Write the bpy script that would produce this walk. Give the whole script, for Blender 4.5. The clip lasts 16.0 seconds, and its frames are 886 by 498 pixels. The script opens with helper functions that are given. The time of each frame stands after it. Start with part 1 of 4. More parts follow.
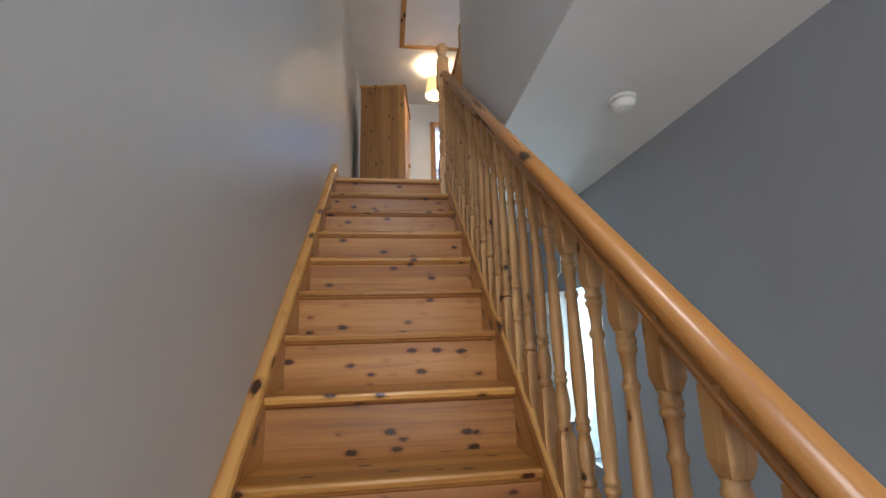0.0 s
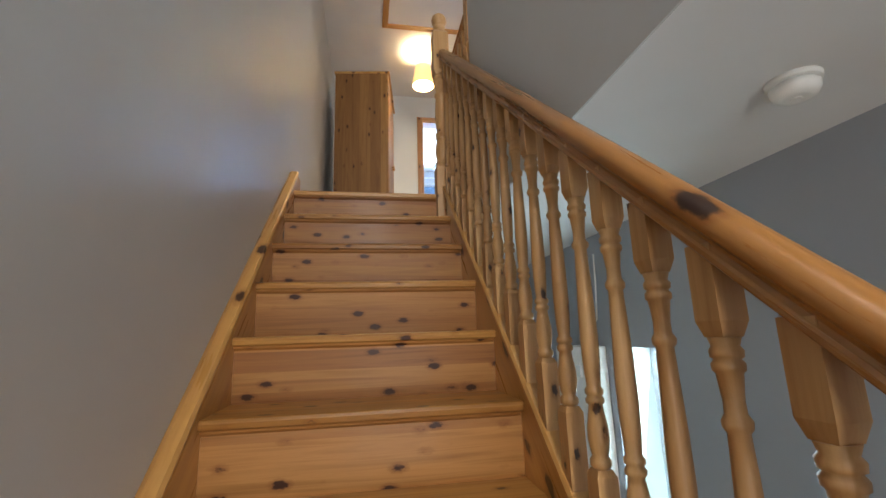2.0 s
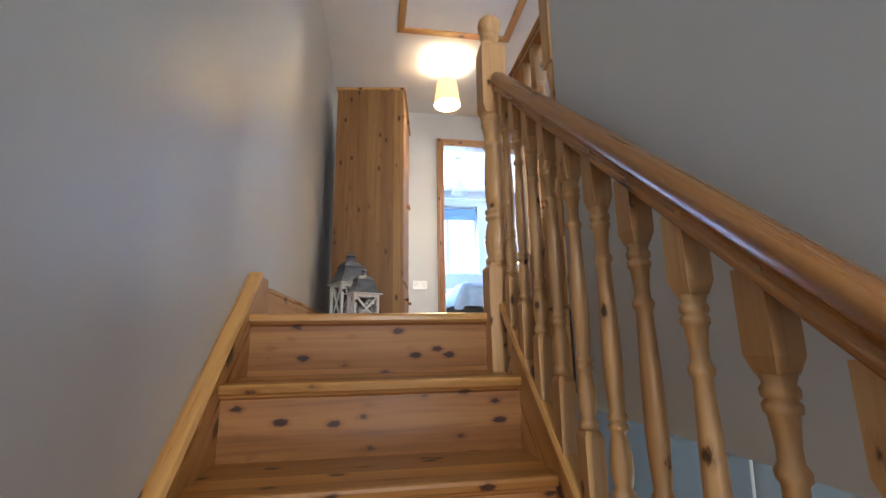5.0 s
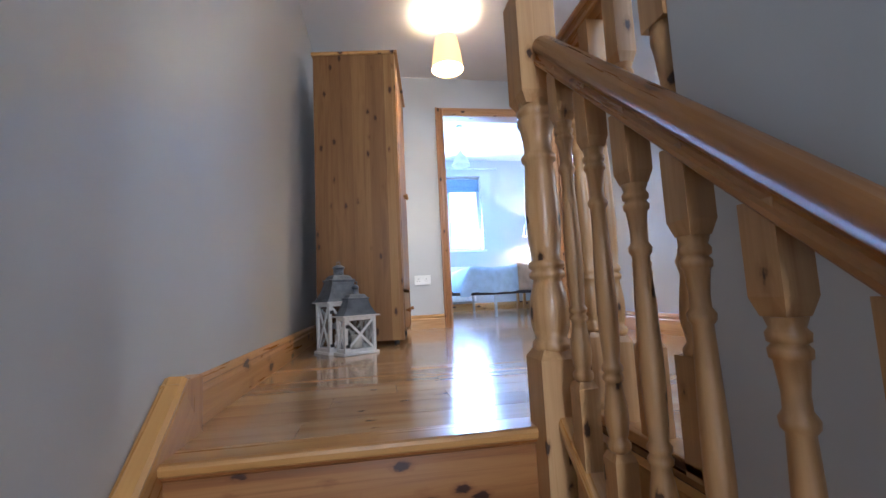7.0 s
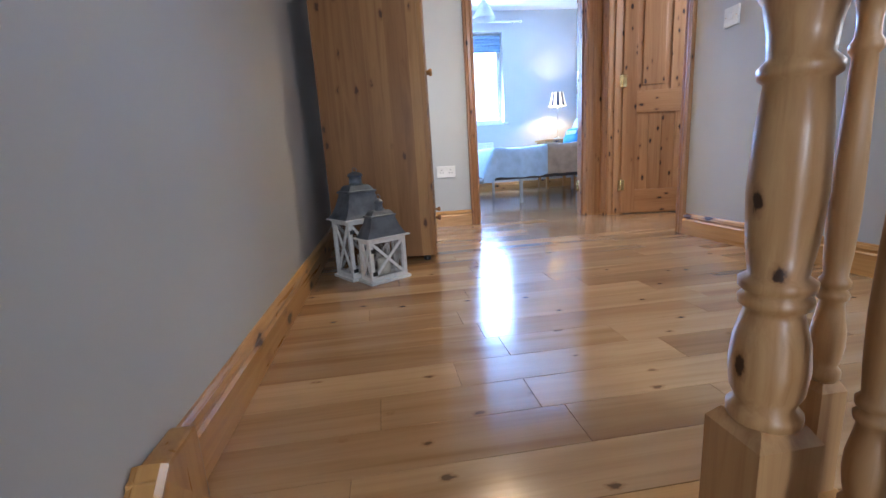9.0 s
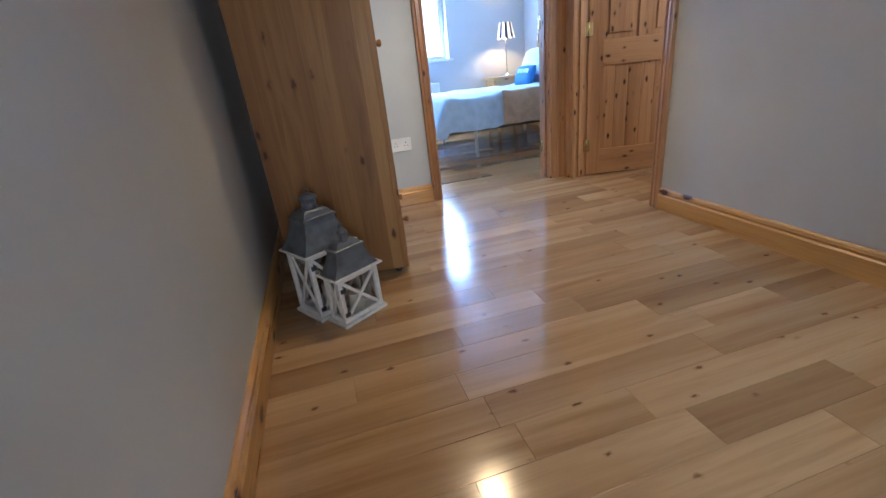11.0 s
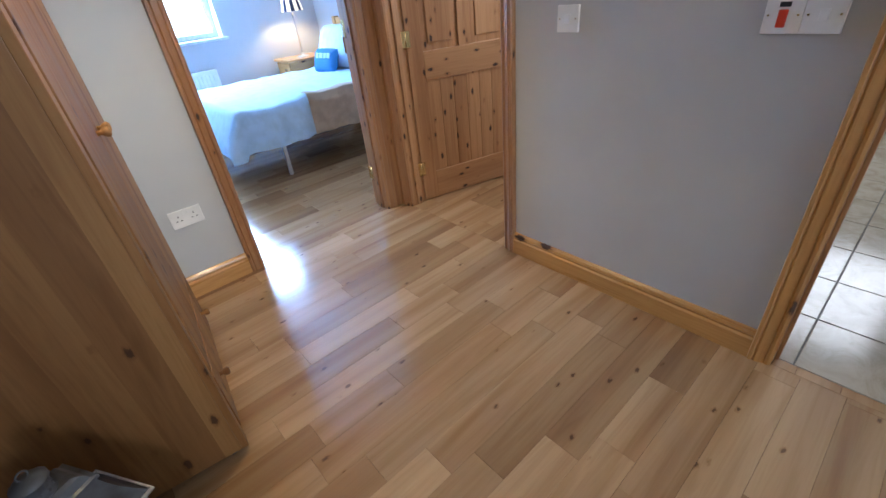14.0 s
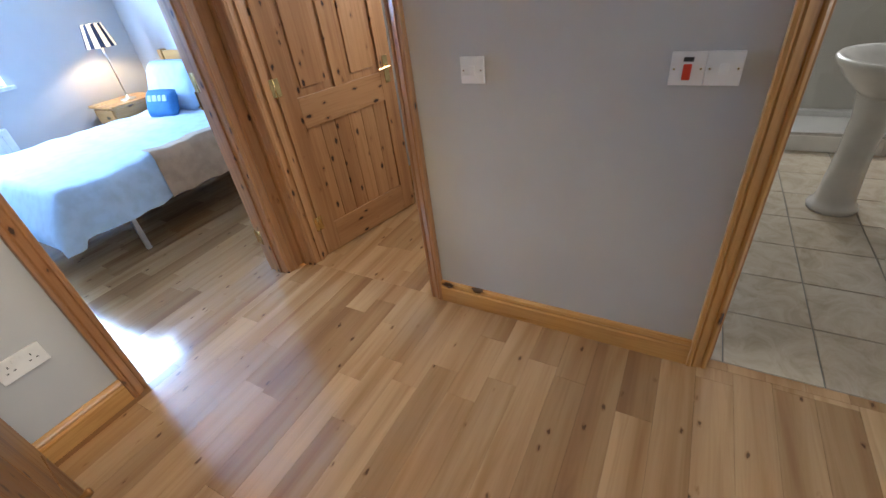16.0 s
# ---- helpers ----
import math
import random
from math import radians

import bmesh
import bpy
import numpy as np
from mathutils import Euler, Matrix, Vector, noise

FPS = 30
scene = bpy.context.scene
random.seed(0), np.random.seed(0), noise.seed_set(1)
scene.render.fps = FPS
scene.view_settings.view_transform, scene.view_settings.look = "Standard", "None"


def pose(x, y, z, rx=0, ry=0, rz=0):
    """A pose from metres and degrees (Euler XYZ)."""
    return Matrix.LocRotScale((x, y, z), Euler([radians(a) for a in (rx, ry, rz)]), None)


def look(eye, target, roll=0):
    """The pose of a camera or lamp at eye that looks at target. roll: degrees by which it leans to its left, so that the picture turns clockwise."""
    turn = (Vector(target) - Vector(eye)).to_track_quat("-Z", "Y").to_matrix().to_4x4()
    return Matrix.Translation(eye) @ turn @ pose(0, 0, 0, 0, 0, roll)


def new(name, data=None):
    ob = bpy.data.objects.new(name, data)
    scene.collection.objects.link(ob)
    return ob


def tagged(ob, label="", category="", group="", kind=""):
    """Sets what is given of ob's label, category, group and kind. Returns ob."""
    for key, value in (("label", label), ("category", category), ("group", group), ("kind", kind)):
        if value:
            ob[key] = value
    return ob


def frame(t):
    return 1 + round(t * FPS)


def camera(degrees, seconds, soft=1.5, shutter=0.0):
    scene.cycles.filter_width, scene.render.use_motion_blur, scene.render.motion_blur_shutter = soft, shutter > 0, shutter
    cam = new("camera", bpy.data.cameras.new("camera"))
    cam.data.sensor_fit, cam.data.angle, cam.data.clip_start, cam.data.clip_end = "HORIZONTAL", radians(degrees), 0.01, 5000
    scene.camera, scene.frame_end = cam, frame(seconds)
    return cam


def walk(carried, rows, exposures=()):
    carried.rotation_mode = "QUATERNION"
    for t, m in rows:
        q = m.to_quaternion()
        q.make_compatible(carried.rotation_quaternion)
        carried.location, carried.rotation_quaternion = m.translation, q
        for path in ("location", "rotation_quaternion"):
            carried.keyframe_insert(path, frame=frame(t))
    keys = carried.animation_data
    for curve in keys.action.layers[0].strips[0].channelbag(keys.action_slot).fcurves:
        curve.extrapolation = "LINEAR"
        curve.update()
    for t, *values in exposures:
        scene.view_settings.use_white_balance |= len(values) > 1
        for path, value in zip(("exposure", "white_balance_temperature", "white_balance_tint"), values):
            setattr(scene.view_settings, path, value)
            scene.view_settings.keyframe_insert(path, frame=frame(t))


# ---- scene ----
cam = camera(92.5, 16.0)
PATH = [
    (0, (0.384, -3.038, -1.203), (0.643, -1.1, -0.785), -1.6),
    (0.5, (0.368, -2.823, -1.14), (0.635, -0.884, -0.73), -1.3),
    (1, (0.374, -2.587, -1.003), (0.646, -0.649, -0.592), -1.4),
    (1.5, (0.354, -2.418, -0.864), (0.658, -0.483, -0.46), -1.8),
    (2, (0.398, -2.281, -0.792), (0.745, -0.351, -0.395), -1.8),
    (2.5, (0.435, -2.132, -0.637), (0.784, -0.203, -0.24), -2.6),
    (3, (0.392, -1.943, -0.524), (0.735, -0.014, -0.124), -2.5),
    (3.5, (0.404, -1.843, -0.407), (0.74, 0.088, -0.009), -2.1),
    (4, (0.432, -1.704, -0.291), (0.748, 0.23, 0.107), -1.6),
    (4.5, (0.41, -1.556, -0.203), (0.718, 0.378, 0.2), -1.1),
    (5, (0.399, -1.443, -0.076), (0.705, 0.493, 0.323), -0.8),
    (7.5, (0.439, -0.815, 0.379), (0.728, 1.164, 0.416), -3.2),
    (8, (0.426, -0.694, 0.444), (0.68, 1.27, 0.162), -3.3),
    (8.5, (0.377, -0.572, 0.482), (0.612, 1.38, 0.117), -3.2),
    (11, (0.302, -0.085, 0.899), (0.751, 1.703, 0.124), -6.6),
    (11.5, (0.33, 0.011, 0.949), (0.864, 1.761, 0.14), -5.4),
    (12, (0.407, 0.137, 0.996), (1.044, 1.815, 0.114), -5.4),
    (12.5, (0.428, 0.173, 1.094), (1.145, 1.803, 0.185), -6.0),
    (13, (0.442, 0.31, 1.171), (1.365, 1.802, 0.212), -7.8),
    (13.5, (0.475, 0.394, 1.257), (1.507, 1.738, 0.195), -6.6),
    (14, (0.597, 0.612, 1.324), (1.657, 1.931, 0.258), -6.4),
    (14.5, (0.678, 0.715, 1.441), (1.758, 2.0, 0.354), -6.9),
    (15, (0.705, 0.781, 1.475), (1.883, 1.963, 0.373), -6.8),
    (15.5, (0.704, 0.885, 1.489), (2.023, 1.898, 0.378), -8.5),
    (16, (0.699, 0.954, 1.489), (2.102, 1.841, 0.374), -7.8),
]
EXPOSURES = [(0.0, 0.72, 6600, 11), (1.5, 0.75, 6850, 10), (3.5, 0.84, 7700, 10), (5.0, 1.05, 6450, 10), (7.5, 0.78, 5550, 12), (8.5, 0.72, 5600, 12), (11.0, 0.28, 5850, 10), (13.5, 0.35, 5650, 10), (15.0, 0.28, 5950, 10), (16.0, 0.3, 6300, 10)]
walk(cam, [(t, look(eye, target, roll)) for t, eye, target, roll in PATH], EXPOSURES)

# ---- world and lights ----
world = bpy.data.worlds.new("sky")
scene.world = world
world.use_nodes = True
sky = world.node_tree.nodes.new("ShaderNodeTexSky")
sky.sky_type, sky.sun_disc, sky.sun_elevation, sky.sun_rotation = "NISHITA", False, radians(35), radians(200)
back = world.node_tree.nodes["Background"]
world.node_tree.links.new(sky.outputs["Color"], back.inputs["Color"])
back.inputs["Strength"].default_value = 0.12


def area(name, m, w, h, power, color):
    data = bpy.data.lights.new(name, "AREA")
    data.shape, data.size, data.size_y, data.energy, data.color = "RECTANGLE", w, h, power, color
    ob = new(name, data)
    ob.matrix_world = m
    return ob


def bulb(name, place, power, color, size=0.04):
    data = bpy.data.lights.new(name, "POINT")
    data.energy, data.color, data.shadow_soft_size = power, color, size
    ob = new(name, data)
    ob.location = place
    return ob


SKY = (0.62, 0.8, 1.0)
area("bedroom_window_light", look((1.72, 6.13, 1.68), (1.72, 4.0, 1.2)), 1.0, 1.2, 150, (0.36, 0.58, 1.0))
area("hall_window_light", look((1.88, -0.34, -1.45), (0.5, -0.8, -1.2)), 0.4, 1.0, 12, (0.55, 0.82, 1.0))
# Fill from behind the start point; the doorway it stands in is assumed.
area("front_door_light", look((0.7, -5.45, -1.6), (0.7, 0.0, -0.6)), 1.1, 1.9, 30, (0.84, 0.92, 1.0))
# Added fill: an invented high opening, never in view, that brightens the stairwell.
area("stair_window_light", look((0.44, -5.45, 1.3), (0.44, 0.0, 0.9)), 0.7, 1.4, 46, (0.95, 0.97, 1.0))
area("bathroom_window_light", look((5.30, 0.62, 1.6), (3.0, 0.5, 0.6)), 0.7, 0.9, 16, (0.98, 0.97, 0.95))
# Landing fill, added to lift its brightness; no window is known there.
area("landing_window_light", look((1.6, -2.45, 1.5), (1.5, 1.0, 0.9)), 0.9, 1.2, 24, (0.86, 0.93, 1.0))
# Unseen fill in front of a solid wall, added to brighten the side door.
area("side_room_window_light", look((3.38, 1.9, 1.6), (2.4, 2.2, 0.9)), 0.7, 1.0, 20, (0.95, 0.97, 1.0))
bulb("landing_bulb", (1.0, 2.0, 2.08), 32, (1.0, 0.80, 0.52))
bulb("bedside_bulb", (2.98, 5.78, 1.28), 17, (1.0, 0.78, 0.42), 0.03)

# ---- materials ----


def material(name):
    mat = bpy.data.materials.new(name)
    mat.use_nodes = True
    tree = mat.node_tree
    return mat, tree, tree.nodes["Principled BSDF"]


def node(tree, kind, **values):
    n = tree.nodes.new(kind)
    for key, value in values.items():
        n.inputs[key].default_value = value
    return n


def ramp(tree, source, stops):
    n = tree.nodes.new("ShaderNodeValToRGB")
    while len(n.color_ramp.elements) < len(stops):
        n.color_ramp.elements.new(0.5)
    for e, (p, c) in zip(n.color_ramp.elements, stops):
        e.position, e.color = p, (*c, 1)
    tree.links.new(source, n.inputs["Fac"])
    return n.outputs["Color"]


def mix(tree, fac, a, b, how="MIX"):
    n = tree.nodes.new("ShaderNodeMix")
    n.data_type, n.blend_type = "RGBA", how
    for socket, value in ((n.inputs[0], fac), (n.inputs[6], a), (n.inputs[7], b)):
        if isinstance(value, (float, int)):
            socket.default_value = value
        elif isinstance(value, tuple):
            socket.default_value = (*value, 1)
        else:
            tree.links.new(value, socket)
    return n.outputs[2]


def coords(tree, scale, random_shift=True):
    """Object coordinates, shifted by the object's own random number, stretched by scale."""
    tc = tree.nodes.new("ShaderNodeTexCoord")
    out = tc.outputs["Object"]
    if random_shift:
        info = tree.nodes.new("ShaderNodeObjectInfo")
        mul = tree.nodes.new("ShaderNodeMath")
        mul.operation = "MULTIPLY"
        mul.inputs[1].default_value = 37.0
        tree.links.new(info.outputs["Random"], mul.inputs[0])
        add = tree.nodes.new("ShaderNodeVectorMath")
        tree.links.new(out, add.inputs[0])
        tree.links.new(mul.outputs[0], add.inputs[1])
        out = add.outputs[0]
    mp = tree.nodes.new("ShaderNodeMapping")
    mp.inputs["Scale"].default_value = scale
    tree.links.new(out, mp.inputs["Vector"])
    return mp.outputs["Vector"]


def bump(tree, bsdf, height, strength, distance=0.002):
    b = tree.nodes.new("ShaderNodeBump")
    b.inputs["Strength"].default_value, b.inputs["Distance"].default_value = strength, distance
    tree.links.new(height, b.inputs["Height"])
    tree.links.new(b.outputs["Normal"], bsdf.inputs["Normal"])


def wood(name, axis, light, mid, dark, knot=1.0, rough=0.32, lanes=9.0, knot_size=0.17, knot_scale=5.0, coat=0.25, vary=0.12, strip=0.0, rough_coat=0.12, figure=0.0):
    """Varnished wood with grain along axis (0, 1 or 2), darker streaks and, where knot > 0, round brown knots."""
    mat, tree, bsdf = material(name)
    grain = [lanes * 4] * 3
    grain[axis] = 1.6
    n1 = node(tree, "ShaderNodeTexNoise", Scale=1.0, Detail=5.0, Roughness=0.6, Distortion=0.6)
    tree.links.new(coords(tree, grain), n1.inputs["Vector"])
    broad = [lanes] * 3
    broad[axis] = 0.35
    n2 = node(tree, "ShaderNodeTexNoise", Scale=1.0, Detail=2.0, Roughness=0.5)
    tree.links.new(coords(tree, broad), n2.inputs["Vector"])
    col = ramp(tree, n1.outputs["Fac"], [(0.3, mid), (0.52, light), (0.75, mid)])
    wide = ramp(tree, n2.outputs["Fac"], [(0.36, (1.0, 1.0, 1.0)), (0.46, (0.92, 0.89, 0.86)), (0.56, (0.80, 0.73, 0.66)), (0.66, (0.64, 0.53, 0.45))])
    col = mix(tree, 0.75, col, wide, "MULTIPLY")
    if figure > 0:
        arches = node(tree, "ShaderNodeTexWave", Scale=3.2, Distortion=11.0, Detail=2.0)
        arches.inputs["Detail Scale"].default_value = 0.7
        stretch = [1.0] * 3
        stretch[axis] = 0.22
        arches.bands_direction = "Y"
        tree.links.new(coords(tree, stretch), arches.inputs["Vector"])
        lines = ramp(tree, arches.outputs["Fac"], [(0.0, (0.84, 0.79, 0.73)), (0.25, (0.96, 0.95, 0.93)), (1.0, (1.0, 1.0, 1.0))])
        spots = node(tree, "ShaderNodeTexNoise", Scale=2.5, Detail=2.0)
        tree.links.new(coords(tree, stretch), spots.inputs["Vector"])
        where = ramp(tree, spots.outputs["Fac"], [(0.45, (0.1, 0.1, 0.1)), (0.6, (1, 1, 1))])
        col = mix(tree, where, col, mix(tree, 1.0, col, lines, "MULTIPLY"))
    if strip > 0:
        sep = tree.nodes.new("ShaderNodeSeparateXYZ")
        tree.links.new(coords(tree, (1 / strip,) * 3), sep.inputs[0])
        across = [k for k in range(3) if k != axis]
        total = tree.nodes.new("ShaderNodeMath")
        tree.links.new(sep.outputs[across[0]], total.inputs[0])
        tree.links.new(sep.outputs[across[1]], total.inputs[1])
        lane = tree.nodes.new("ShaderNodeMath")
        lane.operation = "FLOOR"
        tree.links.new(total.outputs[0], lane.inputs[0])
        white = tree.nodes.new("ShaderNodeTexWhiteNoise")
        white.noise_dimensions = "1D"
        tree.links.new(lane.outputs[0], white.inputs["W"])
        glued = ramp(tree, white.outputs["Value"], [(0.0, (0.66, 0.57, 0.52)), (0.35, (0.82, 0.77, 0.74)), (0.6, (1.0, 1.0, 1.0)), (1.0, (1.15, 1.12, 1.05))])
        col = mix(tree, 1.0, col, glued, "MULTIPLY")
    if knot > 0:
        around = [knot_scale * 1.0] * 3
        around[axis] = knot_scale * 0.5
        v = node(tree, "ShaderNodeTexVoronoi", Scale=1.0, Randomness=1.0)
        warp = node(tree, "ShaderNodeTexNoise", Scale=9.0, Detail=2.0)
        base = coords(tree, around)
        tree.links.new(base, warp.inputs["Vector"])
        shift = tree.nodes.new("ShaderNodeVectorMath")
        shift.operation = "MULTIPLY_ADD"
        tree.links.new(warp.outputs["Color"], shift.inputs[0])
        shift.inputs[1].default_value = (0.16, 0.16, 0.16)
        tree.links.new(base, shift.inputs[2])
        tree.links.new(shift.outputs[0], v.inputs["Vector"])
        halo = ramp(tree, v.outputs["Distance"], [(knot_size * 1.0, (0.6, 0.6, 0.6)), (knot_size * 1.9, (0, 0, 0))])
        col = mix(tree, halo, col, tuple(c * k for c, k in zip(mid, (0.55, 0.42, 0.32))))
        ring = ramp(tree, v.outputs["Distance"], [(knot_size * 0.85, (1, 1, 1)), (knot_size * 1.2, (0, 0, 0))])
        fac = tree.nodes.new("ShaderNodeMath")
        fac.operation = "MULTIPLY"
        fac.inputs[1].default_value = knot
        tree.links.new(ring, fac.inputs[0])
        col = mix(tree, fac.outputs[0], col, dark)
    info = tree.nodes.new("ShaderNodeObjectInfo")
    tone = ramp(tree, info.outputs["Random"], [(0.0, (1 - vary, 1 - vary * 1.15, 1 - vary * 1.3)), (0.5, (1, 1, 1)), (1.0, (1 - vary * 0.4, 1 - vary * 0.5, 1 - vary * 0.6))])
    col = mix(tree, 1.0, col, tone, "MULTIPLY")
    tree.links.new(col, bsdf.inputs["Base Color"])
    rr = ramp(tree, n1.outputs["Fac"], [(0.3, (rough * 0.85,) * 3), (0.7, (rough * 1.25,) * 3)])
    tree.links.new(rr, bsdf.inputs["Roughness"])
    bsdf.inputs["Coat Weight"].default_value, bsdf.inputs["Coat Roughness"].default_value = coat, rough_coat
    if coat < 0.15:
        bsdf.inputs["Specular IOR Level"].default_value = 0.28
    bump(tree, bsdf, n1.outputs["Fac"], 0.12)
    return mat


PINE = ((0.62, 0.34, 0.11), (0.50, 0.245, 0.068), (0.05, 0.017, 0.007))
pine = [wood("varnished_pine_" + "xyz"[a], a, *PINE, 1.0, 0.3, 9.0, 0.15, 9.5, 0.25, 0.15) for a in range(3)]
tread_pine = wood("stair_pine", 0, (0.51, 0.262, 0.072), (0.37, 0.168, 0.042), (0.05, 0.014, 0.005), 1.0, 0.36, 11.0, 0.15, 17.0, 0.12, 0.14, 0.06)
# Tread wood made slightly redder, with the shade on upright faces coloured in.
shaded_riser_pine = wood("shaded_riser_pine", 0, (0.45, 0.213, 0.066), (0.31, 0.135, 0.038), (0.045, 0.012, 0.004), 1.0, 0.44, 11.0, 0.155, 17.0, 0.05, 0.12, 0.06)
pale = [wood("pale_pine_" + "xyz"[a], a, (0.58, 0.345, 0.15), (0.47, 0.25, 0.092), (0.05, 0.02, 0.008), 1.0, 0.38, 12.0, 0.115, 17.0, 0.15, 0.16) for a in range(3)]
rail_pine = wood("handrail_pine", 1, (0.44, 0.20, 0.055), (0.33, 0.134, 0.035), (0.03, 0.011, 0.005), 1.0, 0.28, 9.0, 0.15, 8.5, 0.2, 0.08)
chest_pine = wood("waxed_pine", 2, (0.34, 0.182, 0.066), (0.25, 0.122, 0.039), (0.05, 0.02, 0.009), 0.85, 0.5, 7.0, 0.11, 12.0, 0.1, 0.1, 0.11)
door_pine = [wood("door_pine_" + "xyz"[a], a, (0.53, 0.285, 0.128), (0.40, 0.192, 0.075), (0.03, 0.010, 0.005), 1.0, 0.34, 10.0, 0.125, 15.0, 0.18, 0.16) for a in range(3)]
oak = wood("oak_boards", 0, (0.56, 0.355, 0.18), (0.47, 0.288, 0.138), (0.12, 0.065, 0.032), 0.85, 0.17, 8.0, 0.075, 13.0, 0.35, 0.40, 0.0, 0.07, 0.2)


def paint(name, color, rough=0.5, grain=0.05, blotch=0.06):
    mat, tree, bsdf = material(name)
    n1 = node(tree, "ShaderNodeTexNoise", Scale=2.2, Detail=3.0)
    n2 = node(tree, "ShaderNodeTexNoise", Scale=260.0, Detail=2.0)
    v = coords(tree, (1, 1, 1), False)
    tree.links.new(v, n1.inputs["Vector"])
    tree.links.new(v, n2.inputs["Vector"])
    low = tuple(c * (1 - blotch) for c in color)
    tree.links.new(ramp(tree, n1.outputs["Fac"], [(0.35, low), (0.65, color)]), bsdf.inputs["Base Color"])
    tree.links.new(ramp(tree, n1.outputs["Fac"], [(0.3, (rough * 0.85,) * 3), (0.7, (rough * 1.1,) * 3)]), bsdf.inputs["Roughness"])
    bump(tree, bsdf, n2.outputs["Fac"], grain, 0.001)
    return mat


def plain(name, color, rough=0.4, metal=0.0, grain=30.0, depth=0.06, worn=0.86):
    mat, tree, bsdf = material(name)
    n1 = node(tree, "ShaderNodeTexNoise", Scale=grain, Detail=4.0)
    tree.links.new(coords(tree, (1, 1, 1), False), n1.inputs["Vector"])
    low = tuple(c * worn for c in color)
    tree.links.new(ramp(tree, n1.outputs["Fac"], [(0.35, low), (0.6, color)]), bsdf.inputs["Base Color"])
    bsdf.inputs["Roughness"].default_value, bsdf.inputs["Metallic"].default_value = rough, metal
    bump(tree, bsdf, n1.outputs["Fac"], depth)
    return mat


def glowing(name, color, strength):
    mat, tree, bsdf = material(name)
    bsdf.inputs["Base Color"].default_value = (*color, 1)
    bsdf.inputs["Emission Color"].default_value = (*color, 1)
    bsdf.inputs["Emission Strength"].default_value = strength
    return mat


wall_paint = paint("grey_wall_paint", (0.55, 0.555, 0.55), 0.43)
hall_paint = paint("slate_wall_paint", (0.35, 0.37, 0.41), 0.55)
bed_paint = paint("pale_wall_paint", (0.56, 0.55, 0.53), 0.55)
white_paint = paint("white_ceiling_paint", (0.78, 0.78, 0.78), 0.7)
reveal_paint = paint("white_reveal_paint", (0.74, 0.76, 0.74), 0.5)
dark_gap = plain("dark_underlay", (0.05, 0.03, 0.02), 0.9)
white_plastic = plain("white_plastic", (0.88, 0.87, 0.84), 0.3, 0.0, 8.0, 0.01)
red_plastic = plain("red_plastic", (0.65, 0.05, 0.02), 0.3)
black_plastic = plain("black_plastic", (0.02, 0.02, 0.02), 0.4)
brass = plain("polished_brass", (0.78, 0.60, 0.28), 0.25, 1.0)
steel = plain("brushed_steel", (0.6, 0.6, 0.6), 0.3, 1.0)
zinc = plain("weathered_zinc", (0.15, 0.165, 0.19), 0.45, 0.35, 18.0, 0.2, 0.62)
lantern_white = plain("lantern_white_paint", (0.74, 0.73, 0.70), 0.5, 0.0, 60.0, 0.15)
wax = plain("candle_wax", (0.75, 0.70, 0.58), 0.5)
ceramic = plain("white_ceramic", (0.82, 0.82, 0.80), 0.12, 0.0, 4.0, 0.0)
sheet = plain("white_cotton", (0.46, 0.60, 0.74), 0.85, 0.0, 14.0, 0.5)
throw_cloth = plain("taupe_throw", (0.50, 0.37, 0.25), 0.95, 0.0, 12.0, 0.8, 0.8)
# Bed base coloured dark to carry the shadow below the duvet.
base_shade = plain("bed_base_shade", (0.10, 0.085, 0.075), 0.9)
blue_cloth = plain("blue_cushion", (0.03, 0.15, 0.33), 0.8, 0.0, 90.0, 0.3)
shade_cloth = glowing("warm_lamp_shade", (1.0, 0.62, 0.25), 0.8)
shade_inner = glowing("lit_lamp_inside", (1.0, 0.86, 0.6), 6.0)
cream_stripe = glowing("lit_cream_stripe", (0.95, 0.72, 0.42), 0.8)
navy = plain("dark_stripe", (0.03, 0.035, 0.06), 0.8)
blind_cloth = plain("blue_grey_blind", (0.20, 0.30, 0.42), 0.8)
upvc = plain("white_window_frame", (0.80, 0.81, 0.82), 0.3)
outside = glowing("bright_overcast_distance", (0.72, 0.87, 1.0), 3.5)
grout = plain("grey_grout", (0.24, 0.23, 0.21), 0.9)

glass, gt, gb = material("clear_glass")
gb.inputs["Transmission Weight"].default_value, gb.inputs["Roughness"].default_value = 1.0, 0.0
gb.inputs["IOR"].default_value = 1.45

tile_mat, tt, tb = material("beige_stone_tile")
tn = node(tt, "ShaderNodeTexNoise", Scale=7.0, Detail=6.0, Roughness=0.65, Distortion=1.2)
tt.links.new(coords(tt, (1, 1, 1)), tn.inputs["Vector"])
tt.links.new(ramp(tt, tn.outputs["Fac"], [(0.3, (0.42, 0.35, 0.25)), (0.5, (0.54, 0.47, 0.37)), (0.7, (0.61, 0.56, 0.46))]), tb.inputs["Base Color"])
tb.inputs["Roughness"].default_value = 0.16
bump(tt, tb, tn.outputs["Fac"], 0.05)

